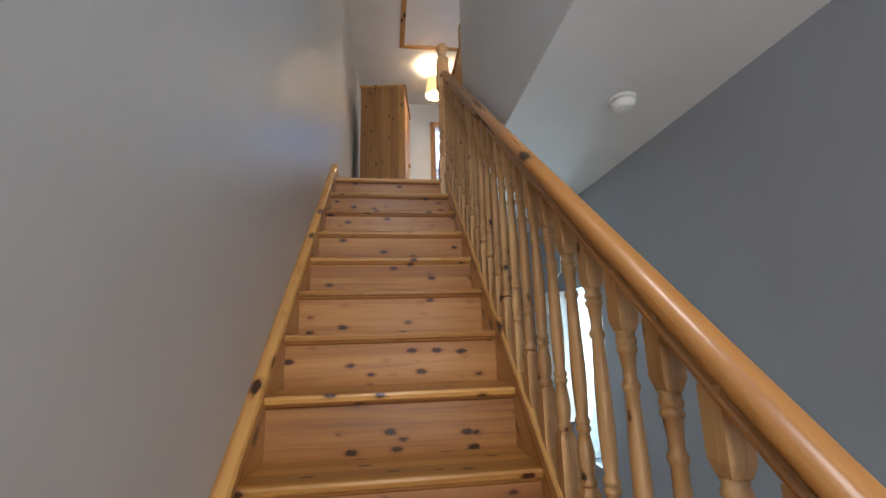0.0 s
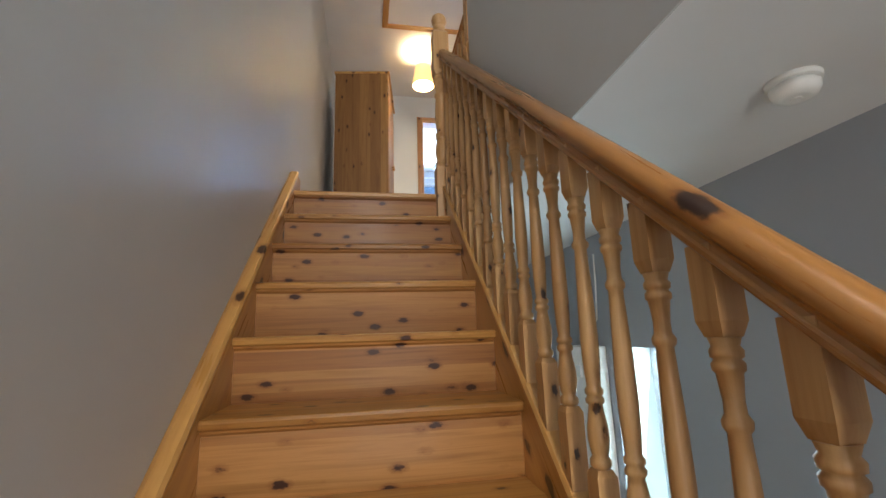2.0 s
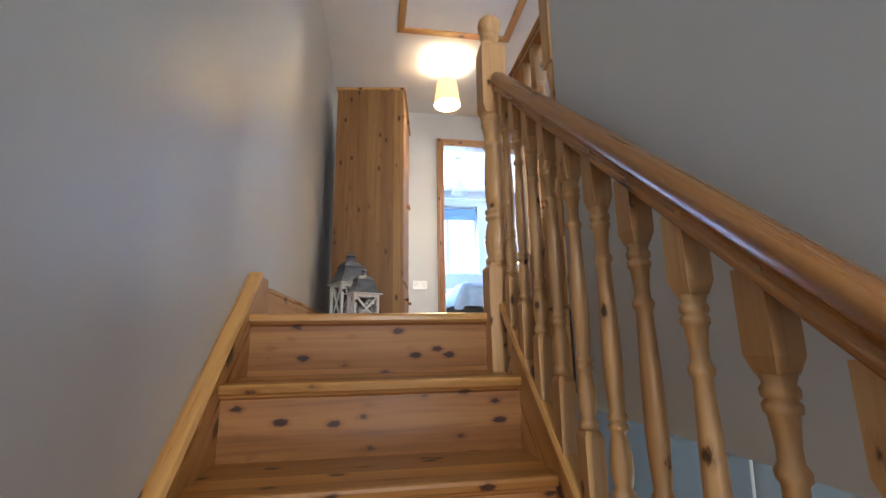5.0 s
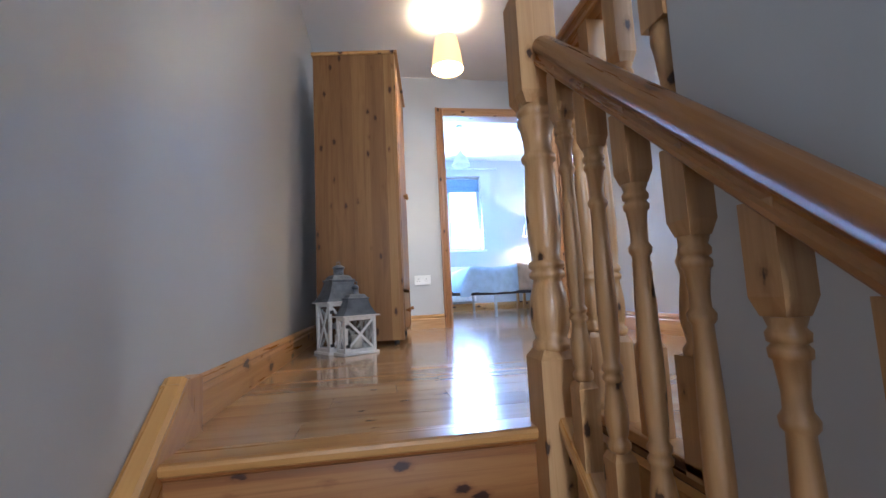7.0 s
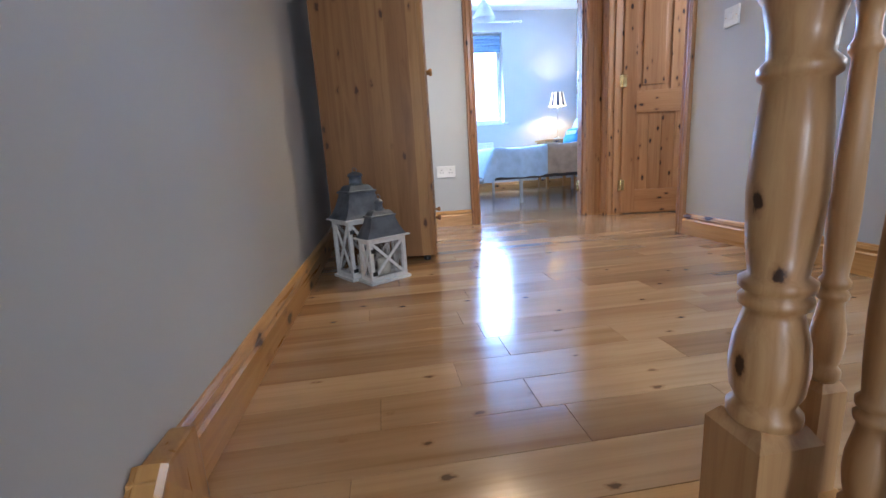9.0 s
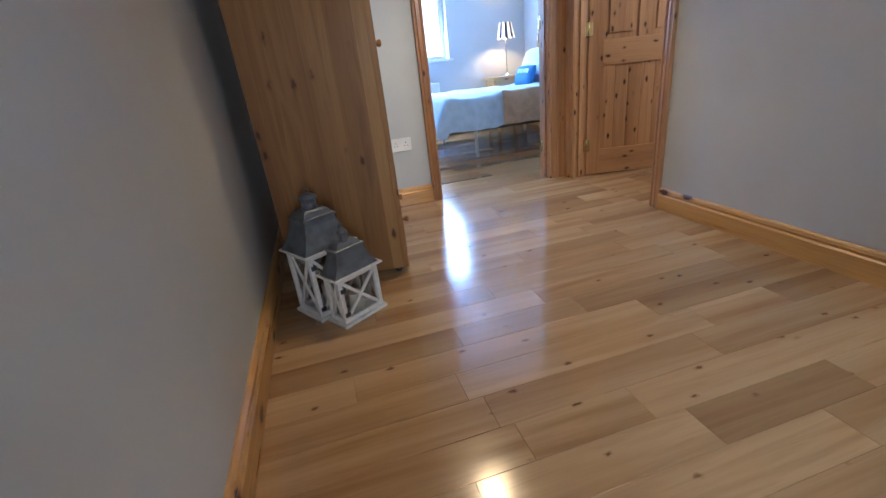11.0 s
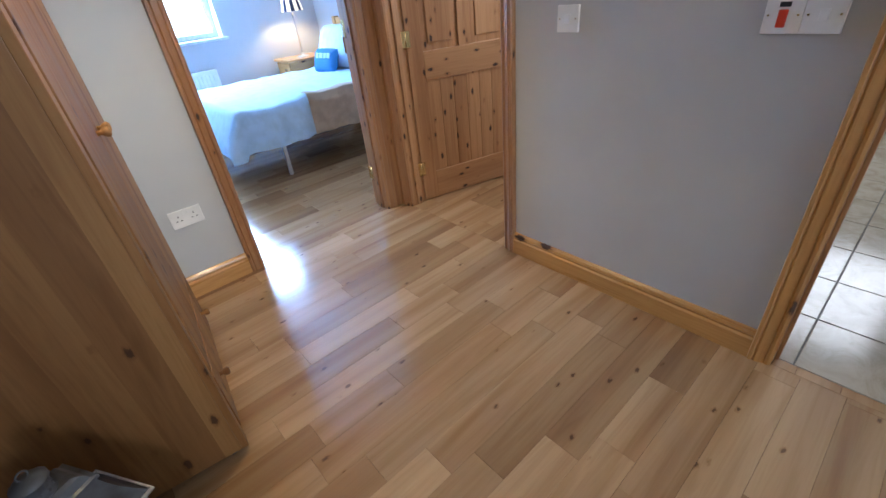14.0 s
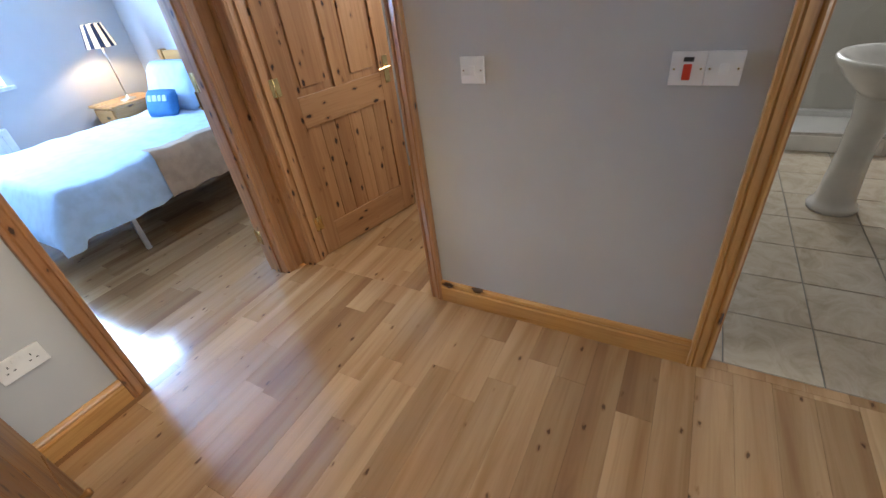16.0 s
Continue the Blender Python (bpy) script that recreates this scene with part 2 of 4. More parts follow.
# ---- mesh helpers ----


def box(bm, x0, x1, y0, y1, z0, z1, bevel=0.0, m=None):
    made = bmesh.ops.create_cube(bm, size=1.0)["verts"]
    for v in made:
        v.co = Vector((x0 + (v.co.x + 0.5) * (x1 - x0), y0 + (v.co.y + 0.5) * (y1 - y0), z0 + (v.co.z + 0.5) * (z1 - z0)))
    if bevel:
        edges = {e for v in made for e in v.link_edges}
        made = bmesh.ops.bevel(bm, geom=list(edges), offset=bevel, segments=2, affect="EDGES", profile=0.6)["verts"]
    if m is not None:
        bmesh.ops.transform(bm, matrix=m, verts=list({v for v in made}))
    return bm


def boxes(*rows, bevel=0.0):
    bm = bmesh.new()
    for r in rows:
        box(bm, *r, bevel=bevel)
    return bm


def lathe(bm, rings, seg=16, cx=0.0, cy=0.0, cap=True):
    """A turned shape from (height, radius) pairs."""
    loops = []
    for z, r in rings:
        loops.append([bm.verts.new((cx + r * math.cos(2 * math.pi * k / seg), cy + r * math.sin(2 * math.pi * k / seg), z)) for k in range(seg)])
    for a, b in zip(loops, loops[1:]):
        for k in range(seg):
            f = bm.faces.new((a[k], a[(k + 1) % seg], b[(k + 1) % seg], b[k]))
            f.smooth = True
    if cap:
        bm.faces.new(loops[0][::-1])
        bm.faces.new(loops[-1])
    return bm


def sweep(bm, outline, places, closed=True):
    """Carries an outline of (across, up) pairs through frames (origin, across, up)."""
    loops = [[bm.verts.new(o + a * u + b * w) for u, w in outline] for o, a, b in places]
    n = len(outline)
    for p, q in zip(loops, loops[1:]):
        for k in range(n if closed else n - 1):
            bm.faces.new((p[k], p[(k + 1) % n], q[(k + 1) % n], q[k]))
    if closed:
        bm.faces.new(loops[0][::-1])
        bm.faces.new(loops[-1])
    bmesh.ops.recalc_face_normals(bm, faces=bm.faces)
    return bm


def tube(bm, points, r, seg=8):
    pts = [Vector(p) for p in points]
    frames = []
    for k, p in enumerate(pts):
        d = (pts[min(k + 1, len(pts) - 1)] - pts[max(k - 1, 0)]).normalized()
        a = d.cross(Vector((0.31, 0.17, 0.93))).normalized()
        frames.append((p, a, d.cross(a)))
    return sweep(bm, [(r * math.cos(2 * math.pi * k / seg), r * math.sin(2 * math.pi * k / seg)) for k in range(seg)], frames)


def mesh_of(name, bm, mat):
    me = bpy.data.meshes.new(name)
    bm.to_mesh(me)
    bm.free()
    me.materials.append(mat)
    return me


def part(name, bm, mat, parent, label=""):
    ob = new(name, mesh_of(name, bm, mat))
    ob.parent = parent
    if label:
        ob["label"] = label
    return ob


def thing(name, label, category, m=None, group="", bm=None, mat=None):
    ob = new(name, mesh_of(name, bm, mat) if bm else None)
    if m is not None:
        ob.matrix_world = m
    return tagged(ob, label, category, group)


def structure(name, bm, mat, label, category):
    return tagged(new(name, mesh_of(name, bm, mat)), label, category, kind="structure")


# ---- structure ----
TOP, LOW, GROUND = 2.40, -0.23, -2.73
RISE, GOING = 0.195, 0.225
XL, XR, YB = -0.045, 2.165, 2.955
SLOPE = math.atan2(RISE, GOING)

structure("wall_west", boxes((XL - 0.2, XL, -5.5, YB, GROUND, TOP)), wall_paint, "smooth grey painted wall along the staircase", "wall")
structure("wall_bulkhead", boxes((0.9205, 1.00, -5.5, -0.36, LOW, TOP), (0.916, 0.9205, -5.5, -0.36, LOW - 0.0215, TOP)), wall_paint, "grey painted wall above the stairwell", "wall")
structure("wall_hall_east", boxes((1.69, 1.99, -5.5, -0.55, GROUND, LOW), (1.69, 1.99, -0.13, 1.6, GROUND, LOW), (1.69, 1.99, -0.55, -0.13, -0.88, LOW), (1.69, 1.99, -0.55, -0.13, GROUND, -2.0)), hall_paint, "slate grey painted hall wall with a window", "wall")
structure("wall_hall_end", boxes((0.85, 1.69, 1.45, 1.6, GROUND, LOW)), hall_paint, "slate grey painted end wall of the hall", "wall")
# Out of view; its gap is added to admit light to the hall.
structure("wall_hall_front", boxes((XL, 0.1, -5.6, -5.5, GROUND, LOW), (1.3, 1.69, -5.6, -5.5, GROUND, LOW), (0.1, 1.3, -5.6, -5.5, -0.6, LOW)), hall_paint, "unseen grey painted wall with an added light opening", "wall")
structure("hall_ceiling", boxes((0.921, 1.69, -5.5, -0.36, LOW - 0.02, LOW), (0.885, 1.69, -0.36, 1.45, LOW - 0.02, LOW)), white_paint, "white painted hall ceiling", "ceiling")
structure("ground_floor", boxes((XL, 1.69, -5.5, 1.45, GROUND - 0.1, GROUND)), oak, "oak hall floor at the foot of the stairs", "floor")
structure("landing_edge", boxes((0.885, 0.91, -0.36, 0.0, LOW, -0.012)), pine[1], "pine fascia along the edge of the landing", "trim")

# landing walls: back wall with the bedroom door, east wall with two doors
BX0, BX1, DTOP = 1.11, 2.02, 2.02
structure("wall_north", boxes((XL, BX0 - 0.025, YB, YB + 0.13, 0, TOP), (BX1 + 0.025, XR + 0.12, YB, YB + 0.13, 0, TOP), (BX0 - 0.025, BX1 + 0.025, YB, YB + 0.13, DTOP + 0.03, TOP)), wall_paint, "grey painted wall with the bedroom doorway", "wall")
D0, D1, T0, T1 = 1.985, 2.835, -0.15, 0.69
structure("wall_east", boxes((XR, XR + 0.12, D1 + 0.025, YB, 0, TOP), (XR, XR + 0.12, T1 + 0.025, D0 - 0.025, 0, TOP), (XR, XR + 0.12, -2.6, T0 - 0.025, 0, TOP), (XR, XR + 0.12, D0 - 0.025, D1 + 0.025, DTOP + 0.03, TOP), (XR, XR + 0.12, T0 - 0.025, T1 + 0.025, DTOP + 0.03, TOP)), wall_paint, "grey painted wall between two doorways", "wall")
# Unseen wall whose opening is invented for the landing's added light.
structure("wall_south", boxes((1.0, 1.15, -2.6, -2.5, 0, TOP), (2.05, XR, -2.6, -2.5, 0, TOP), (1.15, 2.05, -2.6, -2.5, 0, 0.9), (1.15, 2.05, -2.6, -2.5, 2.1, TOP)), wall_paint, "grey painted wall closing the landing", "wall")
structure("landing_ceiling", boxes((XL, XR + 0.12, -5.5, YB + 0.13, TOP, TOP + 0.1)), white_paint, "white painted landing ceiling", "ceiling")
# The upper opening is made up for the extra stairwell light.
structure("wall_stair_front", boxes((XL, 0.09, -5.6, -5.5, LOW, TOP), (0.79, 0.92, -5.6, -5.5, LOW, TOP), (0.09, 0.79, -5.6, -5.5, LOW, 0.6), (0.09, 0.79, -5.6, -5.5, 2.0, TOP)), wall_paint, "unseen grey painted wall with an added window opening", "wall")
structure("landing_subfloor", boxes((XL, XR + 0.06, 0.06, YB + 0.06, -0.228, -0.012), (0.912, XR + 0.06, -0.358, 0.06, -0.228, -0.012), (1.002, XR + 0.06, -2.5, -0.358, -0.228, -0.012)), dark_gap, "dark underlay beneath the landing boards", "floor")

# bedroom
BW, BE, BN, BTOP = 0.2, 3.42, 6.1, 2.60
WX0, WX1, WZ0, WZ1 = 1.15, 2.26, 1.03, 2.32
structure("bedroom_wall_north", boxes((BW, WX0, BN, BN + 0.28, 0, BTOP), (WX1, BE, BN, BN + 0.28, 0, BTOP), (WX0, WX1, BN, BN + 0.28, 0, WZ0), (WX0, WX1, BN, BN + 0.28, WZ1, BTOP)), bed_paint, "pale grey bedroom wall with the window", "wall")
structure("bedroom_wall_east", boxes((BE, BE + 0.1, YB + 0.13, BN, 0, BTOP)), bed_paint, "pale grey bedroom wall behind the bed", "wall")
structure("bedroom_wall_west", boxes((BW - 0.1, BW, YB + 0.13, BN, 0, BTOP)), bed_paint, "pale grey bedroom side wall", "wall")
structure("bedroom_wall_south", boxes((XR + 0.12, BE, YB + 0.03, YB + 0.13, 0, BTOP), (BW, XR + 0.12, YB + 0.03, YB + 0.13, TOP + 0.1, BTOP)), bed_paint, "pale grey bedroom wall beside the door", "wall")
structure("bedroom_ceiling", boxes((BW, BE, YB + 0.03, BN, BTOP, BTOP + 0.1)), white_paint, "white painted bedroom ceiling", "ceiling")
structure("bedroom_subfloor", boxes((BW, BE, YB + 0.06, BN, -0.25, -0.012)), dark_gap, "dark underlay beneath the bedroom boards", "floor")

# side room behind the panelled door, and the bathroom
structure("side_room_walls", boxes((3.42, 3.52, 1.3, YB + 0.03, 0, TOP), (XR + 0.12, 3.42, 1.2, 1.3, 0, TOP)), bed_paint, "pale grey walls of the side room", "wall")
structure("side_room_ceiling", boxes((XR + 0.12, 3.52, 1.2, YB + 0.03, TOP, TOP + 0.1)), white_paint, "white painted side room ceiling", "ceiling")
structure("side_room_subfloor", boxes((XR + 0.06, 3.42, 1.3, YB + 0.03, -0.25, -0.012)), dark_gap, "dark underlay beneath the side room boards", "floor")
structure("bathroom_walls", boxes((5.32, 5.42, -0.4, 0.25, 0, TOP), (5.32, 5.42, 1.0, 1.85, 0, TOP), (5.32, 5.42, 0.25, 1.0, 0, 1.1), (5.32, 5.42, 0.25, 1.0, 2.1, TOP), (XR + 0.12, 3.52, 1.1, 1.2, 0, TOP), (3.42, 3.52, 1.2, 1.3, 0, TOP), (3.52, 5.42, 1.75, 1.85, 0, TOP), (XR + 0.12, 5.42, -0.5, -0.4, 0, TOP)), paint("bathroom_paint", (0.60, 0.58, 0.52), 0.35), "cream painted bathroom walls", "wall")
structure("bathroom_ceiling", boxes((XR + 0.12, 5.42, -0.5, 1.2, TOP, TOP + 0.1), (3.52, 5.42, 1.2, 1.85, TOP, TOP + 0.1)), white_paint, "white painted bathroom ceiling", "ceiling")
structure("bathroom_grout", boxes((XR + 0.047, 5.32, -0.4, 1.1, -0.25, -0.004), (3.52, 5.32, 1.1, 1.75, -0.25, -0.004)), grout, "grey grout bed of the bathroom floor", "floor")



# skirtings and door frames
def moulding(height, depth):
    return [(0, 0), (depth, 0), (depth, height * 0.68), (depth * 0.72, height * 0.74), (depth * 0.72, height * 0.8), (depth * 0.9, height * 0.84), (depth * 0.7, height * 0.93), (depth * 0.3, height), (0, height)]


def skirting(a, b, out, name="baseboard"):
    a, b, out = Vector((*a, 0)), Vector((*b, 0)), Vector((*out, 0))
    along = 0 if abs(b.x - a.x) > abs(b.y - a.y) else 1
    structure(name, sweep(bmesh.new(), moulding(0.125, 0.022), [(a, out, Vector((0, 0, 1))), (b, out, Vector((0, 0, 1)))]), pine[along], "varnished knotty pine skirting board", "skirting board")


skirting((XL, 0.225), (XL, YB), (1, 0))
skirting((XL, YB), (BX0 - 0.075, YB), (0, -1))
skirting((XR, T1 + 0.075), (XR, D0 - 0.075), (-1, 0))
skirting((XR, -2.5), (XR, T0 - 0.075), (-1, 0))
skirting((BW, BN), (BE, BN), (0, -1))
skirting((BE, YB + 0.13), (BE, BN), (-1, 0))
skirting((3.42, 1.3), (3.42, YB), (-1, 0))
skirting((XR + 0.12, -0.4), (4.6, -0.4), (0, 1))
skirting((5.32, 0.55), (5.32, 1.75), (-1, 0))

ARCH = [(0, 0), (0, 0.012), (0.008, 0.018), (0.016, 0.018), (0.02, 0.014), (0.034, 0.02), (0.048, 0.026), (0.054, 0.022), (0.06, 0.028), (0.07, 0.028), (0.073, 0.022), (0.073, 0)]


def door_frame(name, m, width, depth, label, casing):
    """Lining, stops and moulded architraves round an opening. Local x across the opening, y into the wall, z up."""
    ob = thing(name, label, "door frame", m)
    ob["kind"] = "structure"
    for x0, x1 in ((-0.025, 0.0), (width, width + 0.025)):
        part("lining", boxes((x0, x1, 0.0, depth, 0, DTOP), bevel=0.002), door_pine[2], ob)
    part("lining_head", boxes((-0.025, width + 0.025, 0.0, depth, DTOP, DTOP + 0.028), bevel=0.002), door_pine[0], ob)
    for x0, x1 in ((0.0, 0.012), (width - 0.012, width)):
        part("door_stop", boxes((x0, x1, 0.035, depth - 0.045, 0, DTOP), bevel=0.002), door_pine[2], ob)
    Z, X, Y = Vector((0, 0, 1)), Vector((1, 0, 0)), Vector((0, -1, 0))
    for side, y in ((Y, 0.0), (-Y, depth)):
        for x, d in ((-0.002, -X), (width + 0.002, X)):
            part("architrave", sweep(bmesh.new(), ARCH, [(Vector((x, y, 0)), d, side), (Vector((x, y, DTOP + 0.075)), d, side)]), casing[2], ob)
        part("architrave_head", sweep(bmesh.new(), ARCH, [(Vector((-0.001, y, DTOP + 0.002)), Z, side), (Vector((width + 0.001, y, DTOP + 0.002)), Z, side)]), casing[0], ob)
    return ob


door_frame("door_frame_bedroom", pose(BX0, YB, 0), BX1 - BX0, 0.13, "knotty pine door frame of the bedroom", door_pine)
door_frame("door_frame_side_room", pose(XR, D1, 0, 0, 0, -90), D1 - D0, 0.12, "knotty pine door frame beside the bedroom", door_pine)
door_frame("door_frame_bathroom", pose(XR, T1, 0, 0, 0, -90), T1 - T0, 0.12, "varnished pine door frame of the bathroom", pine)
structure("trim", boxes((BX1 + 0.078, XR - 0.001, YB - 0.02, YB - 0.001, 0, DTOP + 0.07), (XR - 0.02, XR - 0.001, D1 + 0.078, YB - 0.021, 0, DTOP + 0.07)), door_pine[2], "pine infill in the corner between two door frames", "trim")


def hinge(parent, m):
    bm = bmesh.new()
    box(bm, -0.03, 0.03, -0.002, 0.002, -0.045, 0.045, 0.0015)
    lathe(bm, [(-0.047, 0.005), (0.047, 0.005)], 8)
    for x in (-0.019, 0.019):
        for z in (-0.03, 0, 0.03):
            lathe(bm, [(-0.003, 0.004), (0.0005, 0.004)], 6, 0, 0)
            vs = bm.verts[:][-12:]
            bmesh.ops.transform(bm, matrix=pose(x, -0.0025, z, 90), verts=vs)
    bmesh.ops.transform(bm, matrix=m, verts=bm.verts)
    return part("hinge", bm, brass, parent, "small brass butt hinge")


for z in (0.24, 1.14, 1.78):
    hinge(bpy.data.objects["door_frame_bedroom"], pose(BX1 - BX0 - 0.001, 0.108, z, 0, 0, -90))


def panel_door(name, m, width, label):
    """A pine door: local x from the hinge side, y through the leaf, z up."""
    ob = thing(name, label, "door", m)
    ob["kind"] = "structure"
    t, h = 0.04, 1.98
    for x0, x1 in ((0, 0.105), (width - 0.105, width)):
        part("stile", boxes((x0, x1, 0, t, 0.008, h), bevel=0.003), door_pine[2], ob)
    for z0, z1 in ((0.008, 0.20), (0.80, 0.97), (h - 0.11, h)):
        part("rail", boxes((0.105, width - 0.105, 0.0005, t - 0.0005, z0, z1), bevel=0.003), door_pine[0], ob)
    part("muntin", boxes((width / 2 - 0.045, width / 2 + 0.045, 0.0005, t - 0.0005, 0.97, h - 0.11), bevel=0.003), door_pine[2], ob)
    n = 6
    step = (width - 0.21) / n
    for k in range(n):
        part("panel_board", boxes((0.105 + k * step, 0.105 + (k + 1) * step, 0.011, t - 0.011, 0.195, 0.805), bevel=0.006), door_pine[2], ob)
    for x0, x1 in ((0.105, width / 2 - 0.045), (width / 2 + 0.045, width - 0.105)):
        bm = bmesh.new()
        box(bm, x0, x1, 0.014, t - 0.014, 0.965, h - 0.105)
        box(bm, x0 + 0.04, x1 - 0.04, 0.005, t - 0.005, 1.01, h - 0.15, 0.006)
        part("raised_panel", bm, door_pine[2], ob)
    for y, s in ((0.0, -1), (t, 1)):
        bm = bmesh.new()
        box(bm, width - 0.075, width - 0.035, min(y, y + s * 0.006), max(y, y + s * 0.006), 0.90, 1.06, 0.0028)
        tube(bm, [(width - 0.055, y, 1.0), (width - 0.055, y + s * 0.04, 1.0), (width - 0.065, y + s * 0.05, 1.0), (width - 0.15, y + s * 0.05, 0.995)], 0.008)
        part("door_handle", bm, brass, ob, "brass lever handle on a plate")
    for z in (0.24, 1.05, 1.75):
        hinge(ob, pose(-0.004, -0.001, z))
    return ob


panel_door("door_side_room", pose(XR + 0.105, D1 - 0.012, 0, 0, 0, -14), 0.80, "open knotty pine panelled door with brass hinges")
bed_door = panel_door("door_bedroom", pose(BX1 + 0.035, YB + 0.16, 0, 0, 0, 3), 0.86, "knotty pine bedroom door folded back inside")

# ---- staircase ----
stair = thing("staircase", "straight varnished knotty pine staircase with closed risers", "staircase")
STEPS = 14
for i in range(STEPS):
    y, z = -GOING * i, -RISE * i
    depth = GOING + 0.03 if i else 0.084
    bm = bmesh.new()
    out = [(0.0, -0.010), (0.003, -0.003), (0.010, 0.0), (depth, 0.0), (depth, -0.028), (0.010, -0.028), (0.003, -0.023)]
    sweep(bm, out, [(Vector((x, y, z)), Vector((0, 1, 0)), Vector((0, 0, 1))) for x in (-0.008, 0.818)])
    part("tread", bm, tread_pine if i else pine[0], stair)
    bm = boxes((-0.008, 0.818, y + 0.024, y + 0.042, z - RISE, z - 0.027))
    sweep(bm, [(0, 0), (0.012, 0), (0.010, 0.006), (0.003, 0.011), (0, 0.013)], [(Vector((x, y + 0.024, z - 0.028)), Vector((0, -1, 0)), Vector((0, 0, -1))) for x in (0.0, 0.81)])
    part("riser", bm, shaded_riser_pine, stair)

RAKE = pose(0, 0, 0, math.degrees(SLOPE))
RUN = math.hypot(GOING, RISE) * STEPS
cut = math.cos(SLOPE)


def raked(name, outline, x, up, y0, y1, mat, parent, label="", steps=1):
    """A length that follows the flight: up is its height over the nosing line, y0 to y1 its extent in plan."""
    bm = bmesh.new()
    sweep(bm, outline, [(Vector((0, (y0 + (y1 - y0) * k / steps) / cut, 0)), Vector((1, 0, 0)), Vector((0, 0, 1))) for k in range(steps + 1)])
    ob = part(name, bm, mat, parent, label)
    ob.matrix_local = Matrix.Translation((x, 0, up)) @ RAKE
    return ob


ROUND = [(0.0, 0.0), (0.036, 0.0), (0.036, 0.258), (0.033, 0.266), (0.026, 0.272), (0.010, 0.272), (0.003, 0.266), (0.0, 0.258)]
raked("wall_string", ROUND, -0.036, -0.252 / cut, -GOING * STEPS + 0.05, 0.29, pine[1], stair, "pine string board against the wall")
raked("string_cap", [(-0.006, 0.0), (0.045, 0.0), (0.047, 0.008), (0.04, 0.018), (0.012, 0.02), (0.0, 0.014)], -0.043, 0.026, -GOING * STEPS + 0.05, 0.128, pine[1], stair, "rounded pine capping")
part("string_end", boxes((-0.044, -0.002, 0.095, 0.228, -0.1, 0.138), bevel=0.006), pine[2], stair)
OUTER = [(0.0, 0.0), (0.045, 0.0), (0.045, 0.262), (0.04, 0.268), (0.005, 0.268), (0.0, 0.262)]
raked("outer_string", OUTER, 0.815, -0.225 / cut, -GOING * STEPS + 0.05, 0.0, pine[1], stair, "pine outer string carrying the balusters")

# balustrade
rail = thing("stair_balustrade", "turned pine balusters under a polished rounded handrail", "balustrade")
HAND = [(a * 0.86, b * 0.84) for a, b in [(-0.026, 0.0), (0.026, 0.0), (0.0285, 0.003), (0.0285, 0.010), (0.024, 0.014), (0.021, 0.021), (0.023, 0.027), (0.030, 0.034), (0.0335, 0.044), (0.032, 0.055), (0.026, 0.064), (0.016, 0.070), (0.0, 0.0725), (-0.016, 0.070), (-0.026, 0.064), (-0.032, 0.055), (-0.0335, 0.044), (-0.030, 0.034), (-0.023, 0.027), (-0.021, 0.021), (-0.024, 0.014), (-0.0285, 0.010), (-0.0285, 0.003)]]
NX, NY = 0.838, 0.046
RAIL_PITCH = 0.867
rail_bm = sweep(bmesh.new(), HAND, [(Vector((0, y * math.hypot(1, RAIL_PITCH), 0)), Vector((1, 0, 0)), Vector((0, 0, 1))) for y in (-3.0, -0.03)])
LEFT_RAIL = part("handrail", rail_bm, rail_pine, rail, "polished reddish pine handrail")
LEFT_RAIL.matrix_local = pose(NX, 0, 0.869, math.degrees(math.atan(RAIL_PITCH)))
for p in LEFT_RAIL.data.polygons:
    p.use_smooth = len(p.vertices) == 4 and p.center.z > 0.026
raked("base_rail", [(-0.03, 0), (0.03, 0), (0.03, 0.012), (0.024, 0.02), (-0.024, 0.02), (-0.03, 0.012)], NX, 0.045, -3.0, -0.03, pine[1], rail, "slim pine base rail")


def turned(bm, low, high, r):
    """Baluster turning between two block ends; r is the largest radius."""
    L = high - low
    k = [(0.0, .80), (0.012, .98), (0.03, .98), (0.042, .72), (0.06, .86), (0.10, .99), (0.14, .96), (0.19, .74), (0.215, .66), (0.222, .86), (0.235, .90), (0.247, .68), (0.254, .86), (0.268, .88), (0.28, .66), (0.34, .78), (0.44, .86), (0.56, .82), (0.68, .72), (0.79, .62), (0.80, .82), (0.815, .86), (0.83, .62), (0.86, .60), (0.92, .76), (0.925, .92), (0.94, .95), (0.95, .74), (0.955, .93), (0.97, .97), (0.98, .78), (1.0, .95)]
    lathe(bm, [(low + L * h, r * w) for h, w in k], 12)


def chamfer_block(bm, half, z0, z1, up=0.0, down=0.0):
    """A square block whose ends run in to a smaller octagon: up at the top, down at the foot."""
    levels = []
    if down:
        levels += [(z0, 0.72), (z0 + down, 1.0)]
    else:
        levels += [(z0, 1.0)]
    levels += [(z1 - up, 1.0), (z1, 0.72)] if up else [(z1, 1.0)]
    loops = [[bm.verts.new((sx * half * s, sy * half * s, z)) for sx, sy in ((-1, -1), (1, -1), (1, 1), (-1, 1))] for z, s in levels]
    for a, b in zip(loops, loops[1:]):
        for k in range(4):
            bm.faces.new((a[k], a[(k + 1) % 4], b[(k + 1) % 4], b[k]))
    bm.faces.new(loops[0][::-1])
    bm.faces.new(loops[-1])


